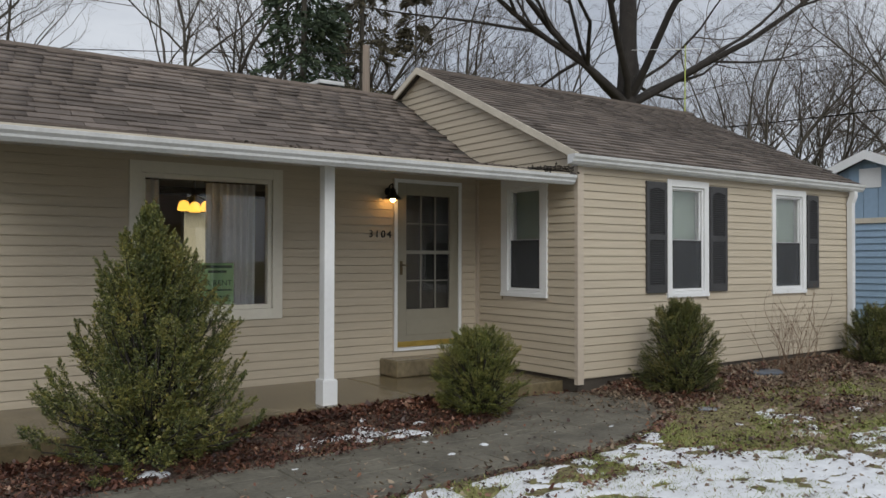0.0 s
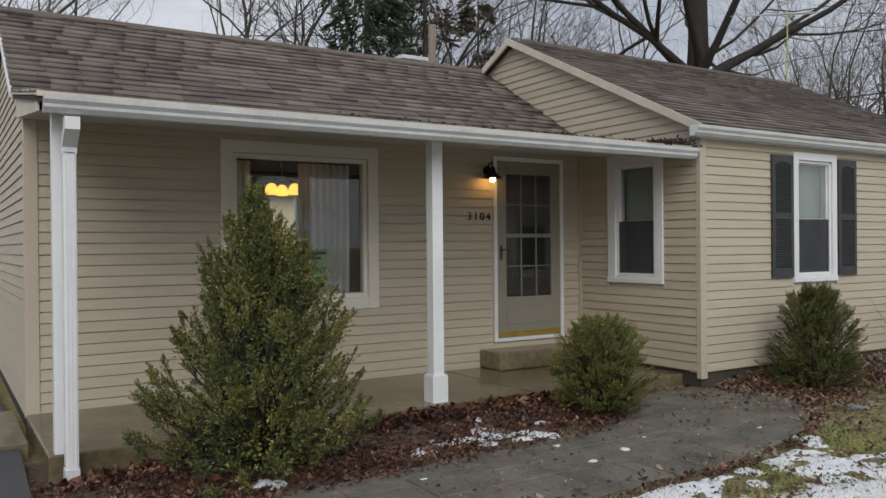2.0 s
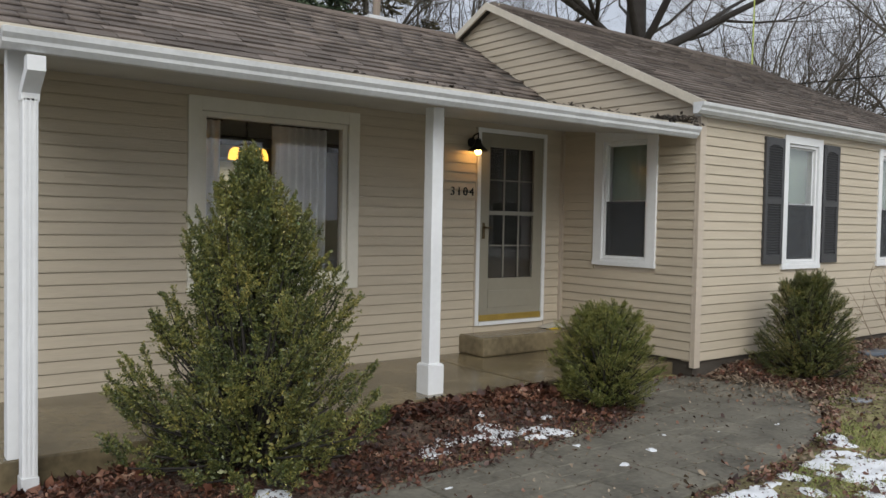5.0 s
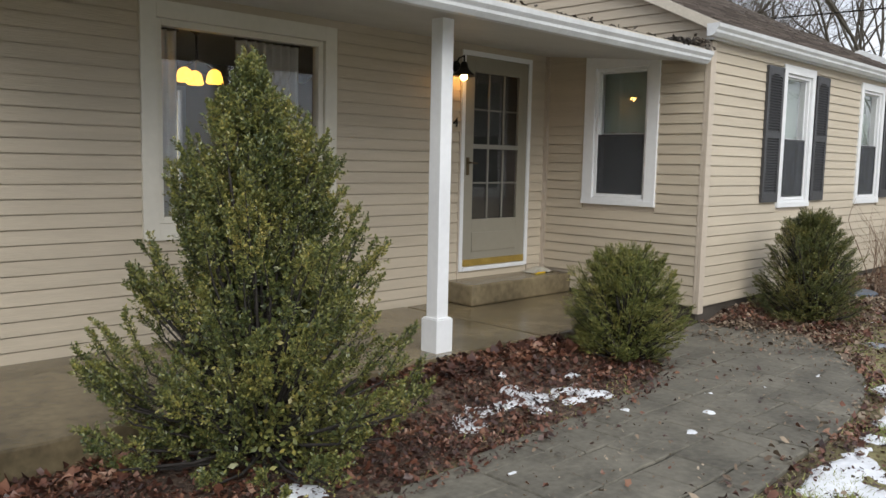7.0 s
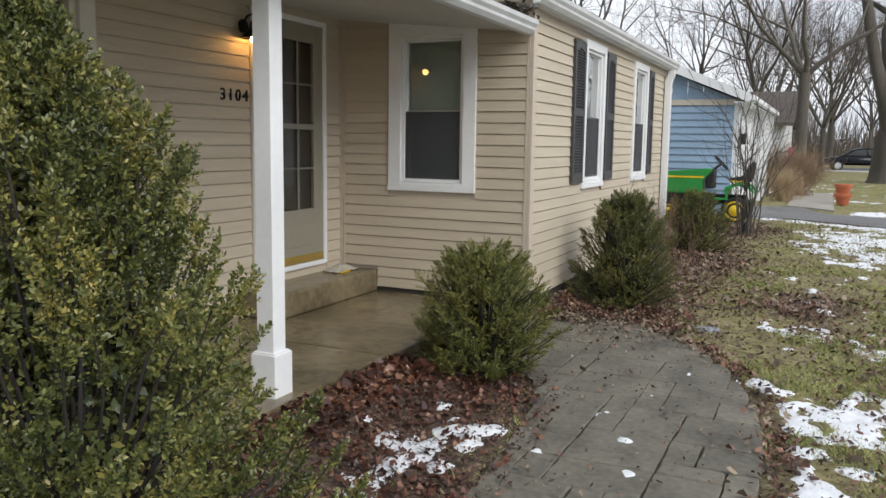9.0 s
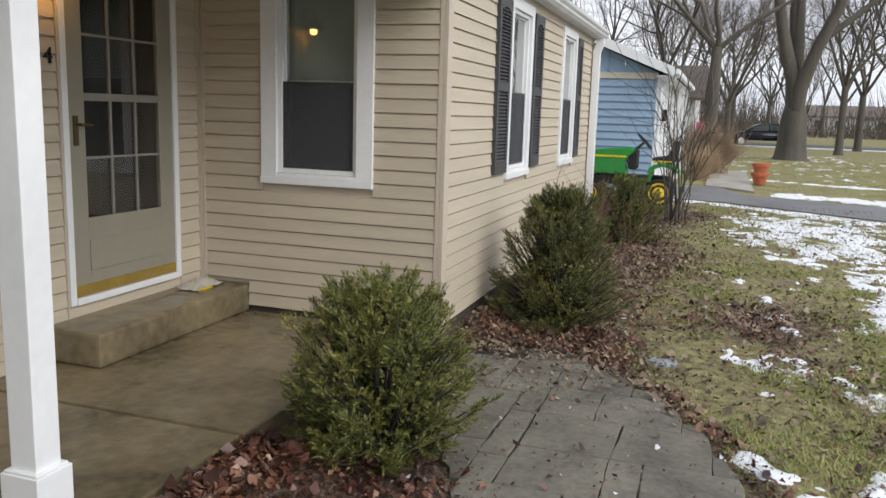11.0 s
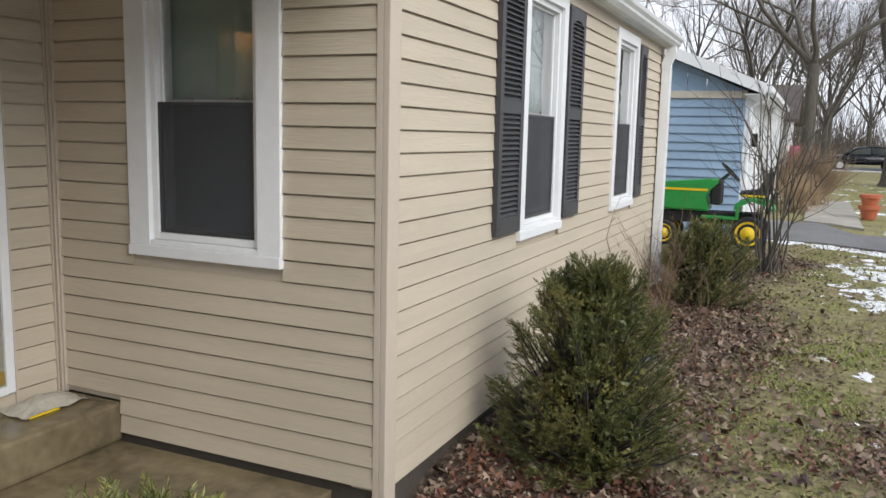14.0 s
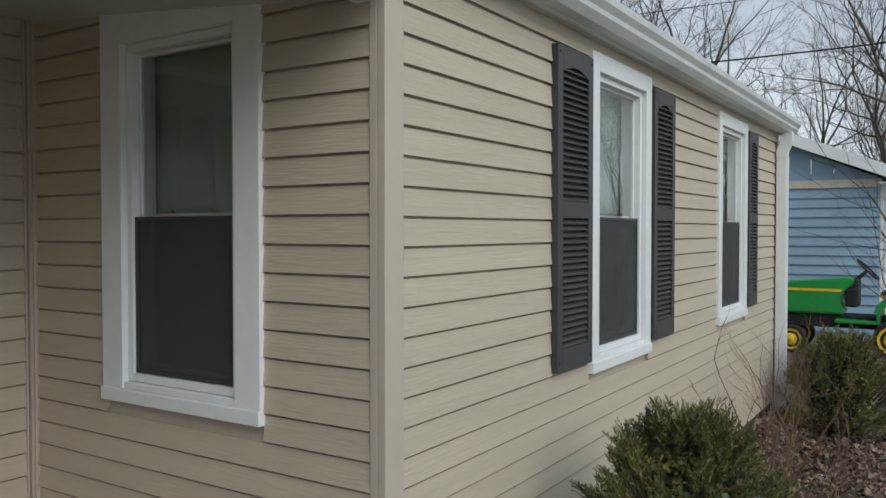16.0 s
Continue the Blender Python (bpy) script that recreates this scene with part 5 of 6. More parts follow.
SIGNG = mat("pale_green_card", (0.30, 0.50, 0.26), 0.6)
INK = mat("dark_green_ink", (0.01, 0.05, 0.03), 0.6)
sg = thing("rental_sign", (3.2, FY + 0.062, 1.0), "pale green rental sign taped inside the picture window", "sign")
part("card", boxes((2.95, 3.40, FY + 0.060, FY + 0.063, 1.00, 1.44)), SIGNG, sg)
text_mesh("lettering", "FOR RENT", 0.085, 0.0005, pose(2.985, FY + 0.058, 1.20, 90, 0, 0), INK, sg)
text_mesh("phone_number", "-3225", 0.09, 0.0005, pose(3.16, FY + 0.058, 1.03, 90, 0, 0), INK, sg)
for nm, b in (("printed_bar", (3.04, 3.38, 1.385, 1.415)), ("printed_bar", (3.12, 3.32, 1.335, 1.362)), ("printed_bar", (3.02, 3.38, 1.145, 1.16)), ("printed_bar", (2.99, 3.13, 1.03, 1.09))):
    part(nm, boxes((b[0], b[1], FY + 0.0575, FY + 0.0585, b[2], b[3])), INK, sg, "dark green printed bar")


# ---- inside the picture window ----
def curtain(x0, x1, y, z0, z1, label, folds):
    root = thing("curtain", ((x0 + x1) / 2, y, z0), label, "curtain")
    n_ = folds * 10
    vs, fs = [], []
    for i in range(n_ + 1):
        u = i / n_
        yy = y + 0.035 * math.sin(u * folds * 6.283) + 0.012 * math.sin(u * folds * 2.1 * 6.283)
        for z in (z0, (z0 + z1) / 2, z1):
            vs.append((x0 + (x1 - x0) * u, yy * 1.0 + (z1 - z) * 0.012 * math.sin(u * 9), z))
    for i in range(n_):
        for k in range(2):
            a = i * 3 + k
            fs.append((a, a + 3, a + 4, a + 1))
    quadmesh("drape", vs, fs, CURTAIN, root, smooth=True)
    bm = bmesh.new()
    tube(bm, [(x0 - 0.02, y, z1 + 0.01), (x1 + 0.02, y, z1 + 0.01)], 0.01)
    part("rod", bm, BLACKIRON, root)


curtain(3.13, 3.68, 8.40, 0.75, 2.3, "white sheer curtain hanging in soft folds behind the picture window", 7)
curtain(2.42, 2.64, 8.40, 0.75, 2.3, "white sheer curtain drawn to the side of the picture window", 3)


def chandelier():
    x, y = 3.36, 9.46
    root = thing("chandelier", (x, y, 2.6), "small ceiling lamp with three lit amber glass globes", "lamp")
    part("canopy", lathe(bmesh.new(), x, y, [(0.02, 2.47), (0.09, 2.52), (0.13, 2.595)], 20), BLACKIRON, root)
    bm = bmesh.new()
    tube(bm, [(x, y, 2.50), (x, y, 2.25)], 0.012)
    part("stem", bm, BLACKIRON, root)
    for k, a in enumerate((3.5, 5.6, 1.2)):
        gx, gy = x + 0.15 * math.cos(a), y + 0.15 * math.sin(a)
        bm = bmesh.new()
        tube(bm, [(x, y, 2.26), ((x + gx) / 2, (y + gy) / 2, 2.22), (gx, gy, 2.17)], 0.008)
        arm = part("arm", bm, BLACKIRON, root)
        part("globe", lathe(bmesh.new(), gx, gy, [(0.02, 2.175), (0.050, 2.155), (0.068, 2.11), (0.075, 2.06), (0.060, 2.050)], 16), GLOBE, arm, "lit amber glass globe", smooth=True)


chandelier()

# ---- small roof and wall fittings ----
def roof_things():
    v = thing("roof_vent", (6.0, 11.2, 3.5), "small black metal roof vent with a flat cap behind the ridge", "vent")
    part("duct", boxes((5.86, 6.14, 11.06, 11.34, 3.35, 4.16)), BLACKIRON, v)
    part("cap", boxes((5.78, 6.22, 10.98, 11.42, 4.18, 4.24), bevel=0.01), WHITEDIRTY, v, "pale flat cap")
    a = thing("roof_mast", (12.6, 9.5, 4.2), "thin yellow-green antenna mast on the wing ridge", "antenna")
    bm = bmesh.new()
    tube(bm, [(12.6, 9.5, 4.1), (12.62, 9.5, 5.5)], 0.012, 6)
    part("pole", bm, MASTG, a)
    bm = bmesh.new()
    p0, p1 = Vector((11.5, 9.0, 5.15)), Vector((13.8, 10.1, 5.75))
    tube(bm, [p0, p1], 0.009, 5)
    for k in range(11):
        c = p0.lerp(p1, k / 10)
        h = 0.75 - 0.04 * k
        tube(bm, [c + Vector((-0.35 * h, 0.8 * h, 0.1 * h)), c + Vector((0.35 * h, -0.8 * h, -0.1 * h))], 0.005, 4)
    part("antenna_rods", bm, WHITEDIRTY, a, "thin aluminium rods")


MASTG = mat("yellow_green_mast_paint", (0.42, 0.48, 0.10), 0.5)
roof_things()


def utility_pole(x, y, h):
    p = thing("utility_pole", (x, y, 0), "weathered grey wooden utility pole behind the house", "pole")
    bm = bmesh.new()
    tube(bm, [(x, y, -0.3), (x, y, h)], [0.15, 0.11], 10)
    part("shaft", bm, POLEW, p)


POLEW = mat("silvery_pole_wood", (0.27, 0.22, 0.18), 0.85, noise_scale=3, noise_mix=0.2, bump=0.4, stretch=(1, 1, 0.1))
utility_pole(12.9, 21.8, 8.2)


def wire(a, b, sag, r, label):
    w = thing("overhead_wire", a, label, "cable")
    bm = bmesh.new()
    pts = [tuple(Vector(a).lerp(Vector(b), k / 12) - Vector((0, 0, sag * 4 * (k / 12) * (1 - k / 12)))) for k in range(13)]
    tube(bm, pts, r, 5)
    part("cable", bm, BLACKIRON, w)


wire((12.9, 21.8, 7.95), (-26, 35.1, 8.3), 0.9, 0.012, "thin dark overhead wire behind the house")
wire((12.9, 21.8, 7.35), (-26, 35.1, 7.6), 0.9, 0.010, "thin dark overhead wire behind the house")
wire((36.2, -6, 8.6), (33.6, 36, 8.8), 0.9, 0.03, "black overhead cable crossing above the blue house")
wire((36.2, -6, 10.4), (33.6, 36, 10.6), 0.6, 0.014, "thin overhead wire crossing above the blue house")


def well_lid():
    g = thing("well_cover", (9.75, 6.08, 0.0), "weathered grey-blue round plastic cover lying in leaves by the wall", "cover")
    part("disc", lathe(bmesh.new(), 9.75, 6.10, [(0.25, 0.0), (0.28, 0.02), (0.28, 0.04), (0.24, 0.055), (0.1, 0.06)], 28, -0.01), LIDM, g)


LIDM = mat("grey_blue_plastic", (0.10, 0.12, 0.15), 0.45, noise_scale=5, noise_mix=0.25)
well_lid()


def step_bag():
    g = thing("plastic_bag", (6.45, 8.08, 0.30), "crumpled clear plastic bag with a yellow slip on the door step", "bag")
    rng = random.Random(4)
    bm = bmesh.new()
    n_, m_ = 9, 7
    V = [[bm.verts.new((6.28 + 0.34 * i / n_, 7.98 + 0.2 * j / m_ , 0.305 + (0.05 * math.sin(math.pi * i / n_) * math.sin(math.pi * j / m_)) + rng.uniform(0, 0.014))) for j in range(m_ + 1)] for i in range(n_ + 1)]
    for i in range(n_):
        for j in range(m_):
            bm.faces.new((V[i][j], V[i + 1][j], V[i + 1][j + 1], V[i][j + 1]))
    part("film", bm, BAGM, g)
    part("slip", boxes((6.30, 6.46, 7.985, 8.05, 0.302, 0.312)), YELLOWPAINT, g, "yellow paper slip")


BAGM = mat("cloudy_plastic_film", (0.42, 0.40, 0.34), 0.25, noise_scale=20, noise_mix=0.2)
step_bag()
bl = thing("litter_wrapper", (5.0, 6.47, 0.0), "small blue crumpled wrapper in the leaf bed", "litter")
part("foil", lathe(bmesh.new(), 4.95, 6.5, [(0.02, 0.0), (0.04, 0.012), (0.03, 0.03), (0.008, 0.036)], 7, 0.0), mat("blue_foil", (0.05, 0.08, 0.3), 0.3), bl)
ice = thing("ice_sheet", (7.05, 4.97, 0.0), "thin bluish sheet of melting ice on the grass", "ice")
ice_z = float(ground_z(np.array(7.05), np.array(4.97)))
rng_ = random.Random(8)
part("crust", prism([(7.05 + 0.16 * rng_.uniform(0.35, 1.25) * math.cos(k * 0.314), 4.97 + 0.10 * rng_.uniform(0.35, 1.3) * math.sin(k * 0.314)) for k in range(20)], "z", ice_z - 0.03, ice_z + 0.013), mat("bluish_ice", (0.27, 0.30, 0.36), 0.35, noise_scale=14, noise_mix=0.3), ice)


# ---- driveways, street ----
def flat_poly(name, pts, z, th, mt, label):
    return part(name, prism(pts, "z", z - th, z), mt, None, label, kind="structure")


flat_poly("driveway", [(-4.5, -30), (0.35, -30), (0.40, 2.0), (0.56, 7.3), (0.56, 14), (-4.5, 14)], 0.004, 0.10, ASPHALT, "dark wet asphalt driveway beside the porch")
flat_poly("pavement_pad", [(-0.6, 7.45), (0.62, 7.45), (0.62, 8.9), (-0.6, 8.9)], 0.03, 0.12, CONCRETE, "mossy concrete pad beside the porch")
flat_poly("road_drive", [(2.35, -20), (11.03, -20), (19.09, 1.79), (19.97, 4.17), (21.8, 4.7), (21.8, 6.0), (18.3, 6.0), (18.22, 4.7)], 0.012, 0.1, ASPHALT2, "wet grey asphalt driveway of the blue house")
flat_poly("pavement_walk", [(20.9, 3.95), (28.5, 3.95), (28.5, 5.0), (21.9, 5.0), (21.6, 4.5)], 0.03, 0.12, CONCRETE2, "pale concrete walk before the blue house")
flat_poly("road", [(54.5, -60), (62.5, -60), (70, 60), (62, 60)], 0.02, 0.1, ASPHALT, "grey street crossing beyond the lawns")
snow_strip = flat_poly("road_snow", [(53.4, -60), (54.3, -60), (61.8, 60), (60.9, 60)], 0.03, 0.06, SNOW, "melting snow along the street edge")


# ---- neighbour houses ----
def plank_wall_x(root, name, x, y0, y1, z0, z1, step, material, gable=None):
    """Wall facing -x made of lap boards."""
    n_ = int((z1 - z0) / step)
    for k in range(n_):
        z = z0 + k * step
        bm = prism([(x - 0.034, z), (x - 0.002, z + step), (x + 0.03, z + step), (x + 0.03, z)], "y", y0, y1)
        part(name, bm, material, root)


def blue_house():
    x0, x1, y0, y1 = 18.9, 28.0, 6.05, 12.35
    root = thing("blue_house", (x0, y0, 0), "light blue sided house with white trim and a low gable", "house")
    plank_wall_x(root, "plank", x0, y0, y1, -0.1, 2.34, 0.152, BLUESIDE)
    part("wall", boxes((x0 + 0.031, x1, y0, y0 + 0.12, -0.2, 2.4), (x0 + 0.031, x1, y1 - 0.12, y1, -0.2, 2.4), (x1 - 0.12, x1, y0, y1, -0.2, 2.4)), WHITEHOUSE, root, "white front wall")
    part("frieze_board", boxes((x0 - 0.05, x0 - 0.02, y0 - 0.02, y1, 2.34, 2.46)), CREAM, root)
    gy, gz = 9.2, 3.98
    n_ = 19
    for k in range(n_):
        a = y0 + (y1 - y0) * k / n_
        b = y0 + (y1 - y0) * (k + 1) / n_ - 0.012
        f = lambda q: 2.46 + (gz - 0.12 - 2.46) * (1 - abs(q - gy) / (gy - y0))
        part("gable_board", prism([(a, 2.46), (b, 2.46), (b, max(f(b), 2.47)), (a, max(f(a), 2.47))], "x", x0 - 0.03, x0 - 0.004), BLUESIDE, root)
    sl = (gz - 2.55) / (gy - 5.72)
    for s in (1, -1):
        e = gy - s * (gy - 5.72)
        part("roof", prism([(e, 2.55), (gy, gz), (gy, gz - 0.1), (e, 2.45)], "x", x0 - 0.28, x1 + 0.3), SHINGLE, root, "grey-brown shingle roof slope")
        part("rake_board", prism([(e, 2.565), (gy, gz + 0.015), (gy, gz - 0.19), (e, 2.375)], "x", x0 - 0.32, x0 - 0.285), WHITE, root, "white rake board")
    part("soffit", boxes((x0 - 0.28, x1, 5.74, y0, 2.38, 2.40)), WHITE, root)
    part("gutter", boxes((x0 - 0.28, x1, 5.62, 5.73, 2.42, 2.53), bevel=0.02), WHITE, root)
    bm = bmesh.new()
    tube(bm, [(x0 + 0.1, 5.68, 2.45), (x0 + 0.1, 5.75, 2.3), (x0 + 0.1, 5.97, 2.18), (x0 + 0.1, 5.99, 0.05)], 0.04, 8)
    part("downspout", bm, WHITE, root)
    d = part("garage_door", boxes((x0 + 1.5, x0 + 4.0, y0 - 0.03, y0 - 0.002, 0, 2.05)), WHITE, root)
    for k in range(4):
        part("door_panel", boxes((x0 + 1.6, x0 + 3.9, y0 - 0.05, y0 - 0.031, 0.08 + k * 0.5, 0.5 + k * 0.5), bevel=0.01), WHITE, d)
    w = part("window", boxes((x0 + 0.45, x0 + 1.15, y0 - 0.05, y0 - 0.002, 1.15, 2.0), bevel=0.01), WHITE, root, "white window frame")
    part("pane", boxes((x0 + 0.52, x0 + 1.08, y0 - 0.056, y0 - 0.051, 1.22, 1.93)), DARKGLASS, w)
    part("wall_lantern", boxes((x0 + 1.25, x0 + 1.37, y0 - 0.16, y0 - 0.05, 1.5, 1.75), bevel=0.02), BLACKIRON, root)
    for k in range(3):
        part("porch_column", boxes((x0 + 5.0 + k * 1.8, x0 + 5.12 + k * 1.8, 5.75, 5.87, 0, 2.38)), WHITE, root)
    v = part("louvre_frame", boxes((x0 - 0.05, x0 - 0.031, 8.95, 9.45, 3.15, 3.6), bevel=0.008), WHITE, root, "white gable vent")


WHITEHOUSE = mat("white_house_paint", (0.62, 0.63, 0.64), 0.6, noise_scale=1, noise_mix=0.08)
CREAMHOUSE = mat("cream_house_siding", (0.62, 0.55, 0.36), 0.6, noise_scale=1, noise_mix=0.08)
DARKGLASS = mat("dark_reflecting_pane", (0.05, 0.06, 0.07), 0.05, Specular_IOR_Level=1.0)
blue_house()


def plain_house(x, y, turn, w, d, h, rise, material, label, roofm=SHINGLE, door=True, panes=True):
    """A house far off: walls, roof, door, windows with frames; its front faces -y before the turn."""
    root = thing("far_house", (x, y, 0), label, "house")
    root.matrix_basis = pose(x, y, 0, 0, 0, turn)
    BASE[root] = Vector((0, 0, 0))
    part("wall", boxes((-w / 2, w / 2, 0, d, -0.3, h)), material, root)
    for s in (1, -1):
        e = d / 2 - s * (d / 2 + 0.4)
        part("roof", prism([(e, h - 0.05), (d / 2, h + rise), (d / 2, h + rise - 0.15), (e, h - 0.2)], "x", -w / 2 - 0.4, w / 2 + 0.4), roofm, root, "shingled roof slope")
    for s in (-1, 1):
        part("gable", prism([(0, h), (d / 2, h + rise - 0.1), (d, h)], "x", s * (w / 2) - 0.05, s * (w / 2) + 0.05), material, root)
    n_ = max(2, int(w / 2.6)) if panes else 0
    for k in range(n_):
        cx = -w / 2 + w * (k + 0.5) / n_
        if door and k == n_ // 2:
            q = part("door", boxes((cx - 0.5, cx + 0.5, -0.06, -0.002, 0, 2.05)), WHITE, root, "white door")
            continue
        q = part("window", boxes((cx - 0.6, cx + 0.6, -0.06, -0.002, 0.95, 2.1)), WHITE, root, "white window frame")
        part("pane", boxes((cx - 0.52, cx + 0.52, -0.07, -0.061, 1.02, 2.03)), DARKGLASS, q)
    return root


plain_house(40, 9.5, -90, 7, 9, 2.6, 1.6, WHITEHOUSE, "white single-storey house with a grey roof past the blue house")
plain_house(128, -12, -95, 16, 8, 2.7, 1.5, WHITEHOUSE, "long low pale house across the street")
plain_house(120, 14, -88, 14, 8, 2.7, 1.7, CREAMHOUSE, "low cream house across the street")
plain_house(125, -42, -100, 15, 8, 2.7, 1.6, BLUESIDE, "low blue-grey house across the street")
plain_house(8.0, 18.5, 0, 8, 6, 2.9, 1.3, CREAMHOUSE, "cream sided neighbour house behind, seen through the rear window", panes=False)
plain_house(7.5, -17, 180, 8, 8, 3.0, 2.2, CREAMHOUSE, "cream neighbour house with a grey gable roof across the way")


# ---- tractor ----
def tractor():
    x, y = 17.2, 6.3
    root = thing("garden_tractor", (x, y, 0), "green garden tractor with yellow wheels before the blue house", "tractor")
    hood = prism([(y + 0.02, 0.52), (y + 0.95, 0.52), (y + 1.02, 0.62), (y + 1.0, 0.90), (y + 0.90, 0.93), (y - 0.02, 1.02), (y - 0.12, 0.98), (y + 0.10, 0.78)], "x", x - 0.27, x + 0.27)
    bmesh.ops.bevel(hood, geom=hood.edges[:], offset=0.025, segments=2, affect="EDGES")
    part("hood", hood, GREENPAINT, root)
    part("stripe", boxes((x - 0.276, x - 0.271, y + 0.05, y + 0.95, 0.83, 0.865)), YELLOWPAINT, root, "yellow side stripe")
    part("chassis", boxes((x - 0.2, x + 0.2, y - 0.75, y + 0.95, 0.33, 0.51), bevel=0.02), RUBBER, root, "black chassis")
    part("footboard", boxes((x - 0.42, x + 0.42, y - 0.38, y + 0.12, 0.42, 0.46), (x - 0.42, x + 0.42, y - 0.42, y - 0.38, 0.42, 0.62), bevel=0.01), GREENPAINT, root)
    for s in (-1, 1):
        bm = prism([(y - 0.92, 0.56), (y - 0.84, 0.70), (y - 0.60, 0.77), (y - 0.38, 0.68), (y - 0.34, 0.55), (y - 0.42, 0.62), (y - 0.60, 0.71), (y - 0.80, 0.65)], "x", x + s * 0.30 - 0.14, x + s * 0.30 + 0.14)
        part("fender", bm, GREENPAINT, root)
    seat = prism([(y - 0.78, 0.76), (y - 0.42, 0.76), (y - 0.40, 0.84), (y - 0.68, 0.86), (y - 0.80, 1.16), (y - 0.88, 1.16), (y - 0.84, 0.80)], "x", x - 0.22, x + 0.22)
    bmesh.ops.bevel(seat, geom=seat.edges[:], offset=0.02, segments=2, affect="EDGES")
    part("seat", seat, RUBBER, root, "black seat")
    part("seat_edge", boxes((x - 0.225, x - 0.221, y - 0.78, y - 0.42, 0.77, 0.80)), YELLOWPAINT, root, "yellow seat edge")
    bm = bmesh.new()
    tube(bm, [(x, y - 0.05, 0.95), (x, y - 0.22, 1.10)], 0.025)
    ring = [(x + 0.19 * math.cos(a), y - 0.24 + 0.13 * math.sin(a), 1.13 + 0.13 * math.sin(a)) for a in [k * 6.283 / 16 for k in range(17)]]
    tube(bm, ring, 0.016, 6, cap=False)
    part("steering_wheel", bm, RUBBER, root)
    part("dash", boxes((x - 0.2, x + 0.2, y - 0.14, y + 0.02, 0.62, 1.0), bevel=0.03), RUBBER, root)
    for s in (-1, 1):
        for (wy, r, w) in ((y - 0.58, 0.25, 0.18), (y + 0.66, 0.19, 0.13)):
            cx = x + s * 0.40
            bm = bmesh.new()
            prof = [(r * 0.70, -w / 2), (r * 0.93, -w / 2), (r, -w / 3), (r, w / 3), (r * 0.93, w / 2), (r * 0.70, w / 2)]
            lathe(bm, 0, 0, prof, 24)
            bmesh.ops.transform(bm, matrix=Matrix.Translation((cx, wy, r - 0.02)) @ Matrix.Rotation(radians(90), 4, "Y"), verts=bm.verts)
            wheel = part("wheel", bm, RUBBER, root, "black tyre")
            bm = bmesh.new()
            lathe(bm, 0, 0, [(r * 0.12, -w / 2 - 0.03), (r * 0.30, -w / 2 - 0.012), (r * 0.5, -w / 2 + 0.006), (r * 0.74, -w / 2 - 0.008), (r * 0.74, w / 2 + 0.008), (r * 0.12, w / 2 + 0.03)], 20)
            bmesh.ops.transform(bm, matrix=Matrix.Translation((cx, wy, r - 0.02)) @ Matrix.Rotation(radians(90), 4, "Y"), verts=bm.verts)
            rim = part("rim", bm, YELLOWPAINT, wheel, "yellow rim")


tractor()


def car(x, y, turn, material, label):
    root = thing("car", (x, y, 0), label, "car")
    BASE[root] = Vector((0, 0, 0))
    root.matrix_basis = pose(x, y, 0, 0, 0, turn)
    body = prism([(-2.25, 0.35), (2.2, 0.35), (2.3, 0.6), (2.15, 0.78), (1.15, 0.92), (-1.55, 0.98), (-2.2, 0.92), (-2.32, 0.6)], "y", -0.88, 0.88)
    bmesh.ops.bevel(body, geom=body.edges[:], offset=0.07, segments=3, affect="EDGES")
    part("body", body, material, root, smooth=True)
    cab = prism([(-1.75, 0.95), (1.2, 0.9), (0.45, 1.38), (-0.2, 1.46), (-1.0, 1.42)], "y", -0.74, 0.74)
    bmesh.ops.bevel(cab, geom=cab.edges[:], offset=0.05, segments=2, affect="EDGES")
    part("cabin", cab, material, root, smooth=True)
    for s in (-1, 1):
        for a in ([(-1.35, 1.0), (-0.35, 0.99), (-0.3, 1.38), (-0.95, 1.35)], [(-0.28, 0.99), (0.95, 0.96), (0.4, 1.31), (-0.22, 1.38)]):
            part("side_window", prism(a, "y", s * 0.745 - 0.006, s * 0.745 + 0.006), DARKGLASS, root)
        for wx in (-1.4, 1.4):
            bm = lathe(bmesh.new(), 0, 0, [(0.2, -0.1), (0.3, -0.11), (0.32, -0.06), (0.32, 0.06), (0.3, 0.11), (0.2, 0.1)], 20)
            bmesh.ops.transform(bm, matrix=Matrix.Translation((wx, s * 0.80, 0.31)) @ Matrix.Rotation(radians(90), 4, "X"), verts=bm.verts)
            wheel = part("wheel", bm, RUBBER, root, "black tyre")
            bm = lathe(bmesh.new(), 0, 0, [(0.05, -0.115), (0.2, -0.105), (0.2, 0.105), (0.05, 0.115)], 16)
            bmesh.ops.transform(bm, matrix=Matrix.Translation((wx, s * 0.80, 0.31)) @ Matrix.Rotation(radians(90), 4, "X"), verts=bm.verts)
            part("rim", bm, WHITEDIRTY, wheel, "silver rim")
    for s in (-0.6, 0.6):
        part("tail_lamp", boxes((-2.34, -2.26, s - 0.16, s + 0.16, 0.68, 0.84), bevel=0.02), REDLAMP, root, "red tail lamp")


REDLAMP = mat("red_lens", (0.3, 0.01, 0.01), 0.2)
CARBLACK = mat("black_car_paint", (0.012, 0.014, 0.02), 0.15, metal=0.3)
CARRED = mat("magenta_red_car_paint", (0.35, 0.02, 0.08), 0.25)
car(59.6, 2.2, 95, CARBLACK, "black four-door sedan parked on the street")
car(45.5, 6.0, 175, CARRED, "magenta-red small car parked beyond the hedge")


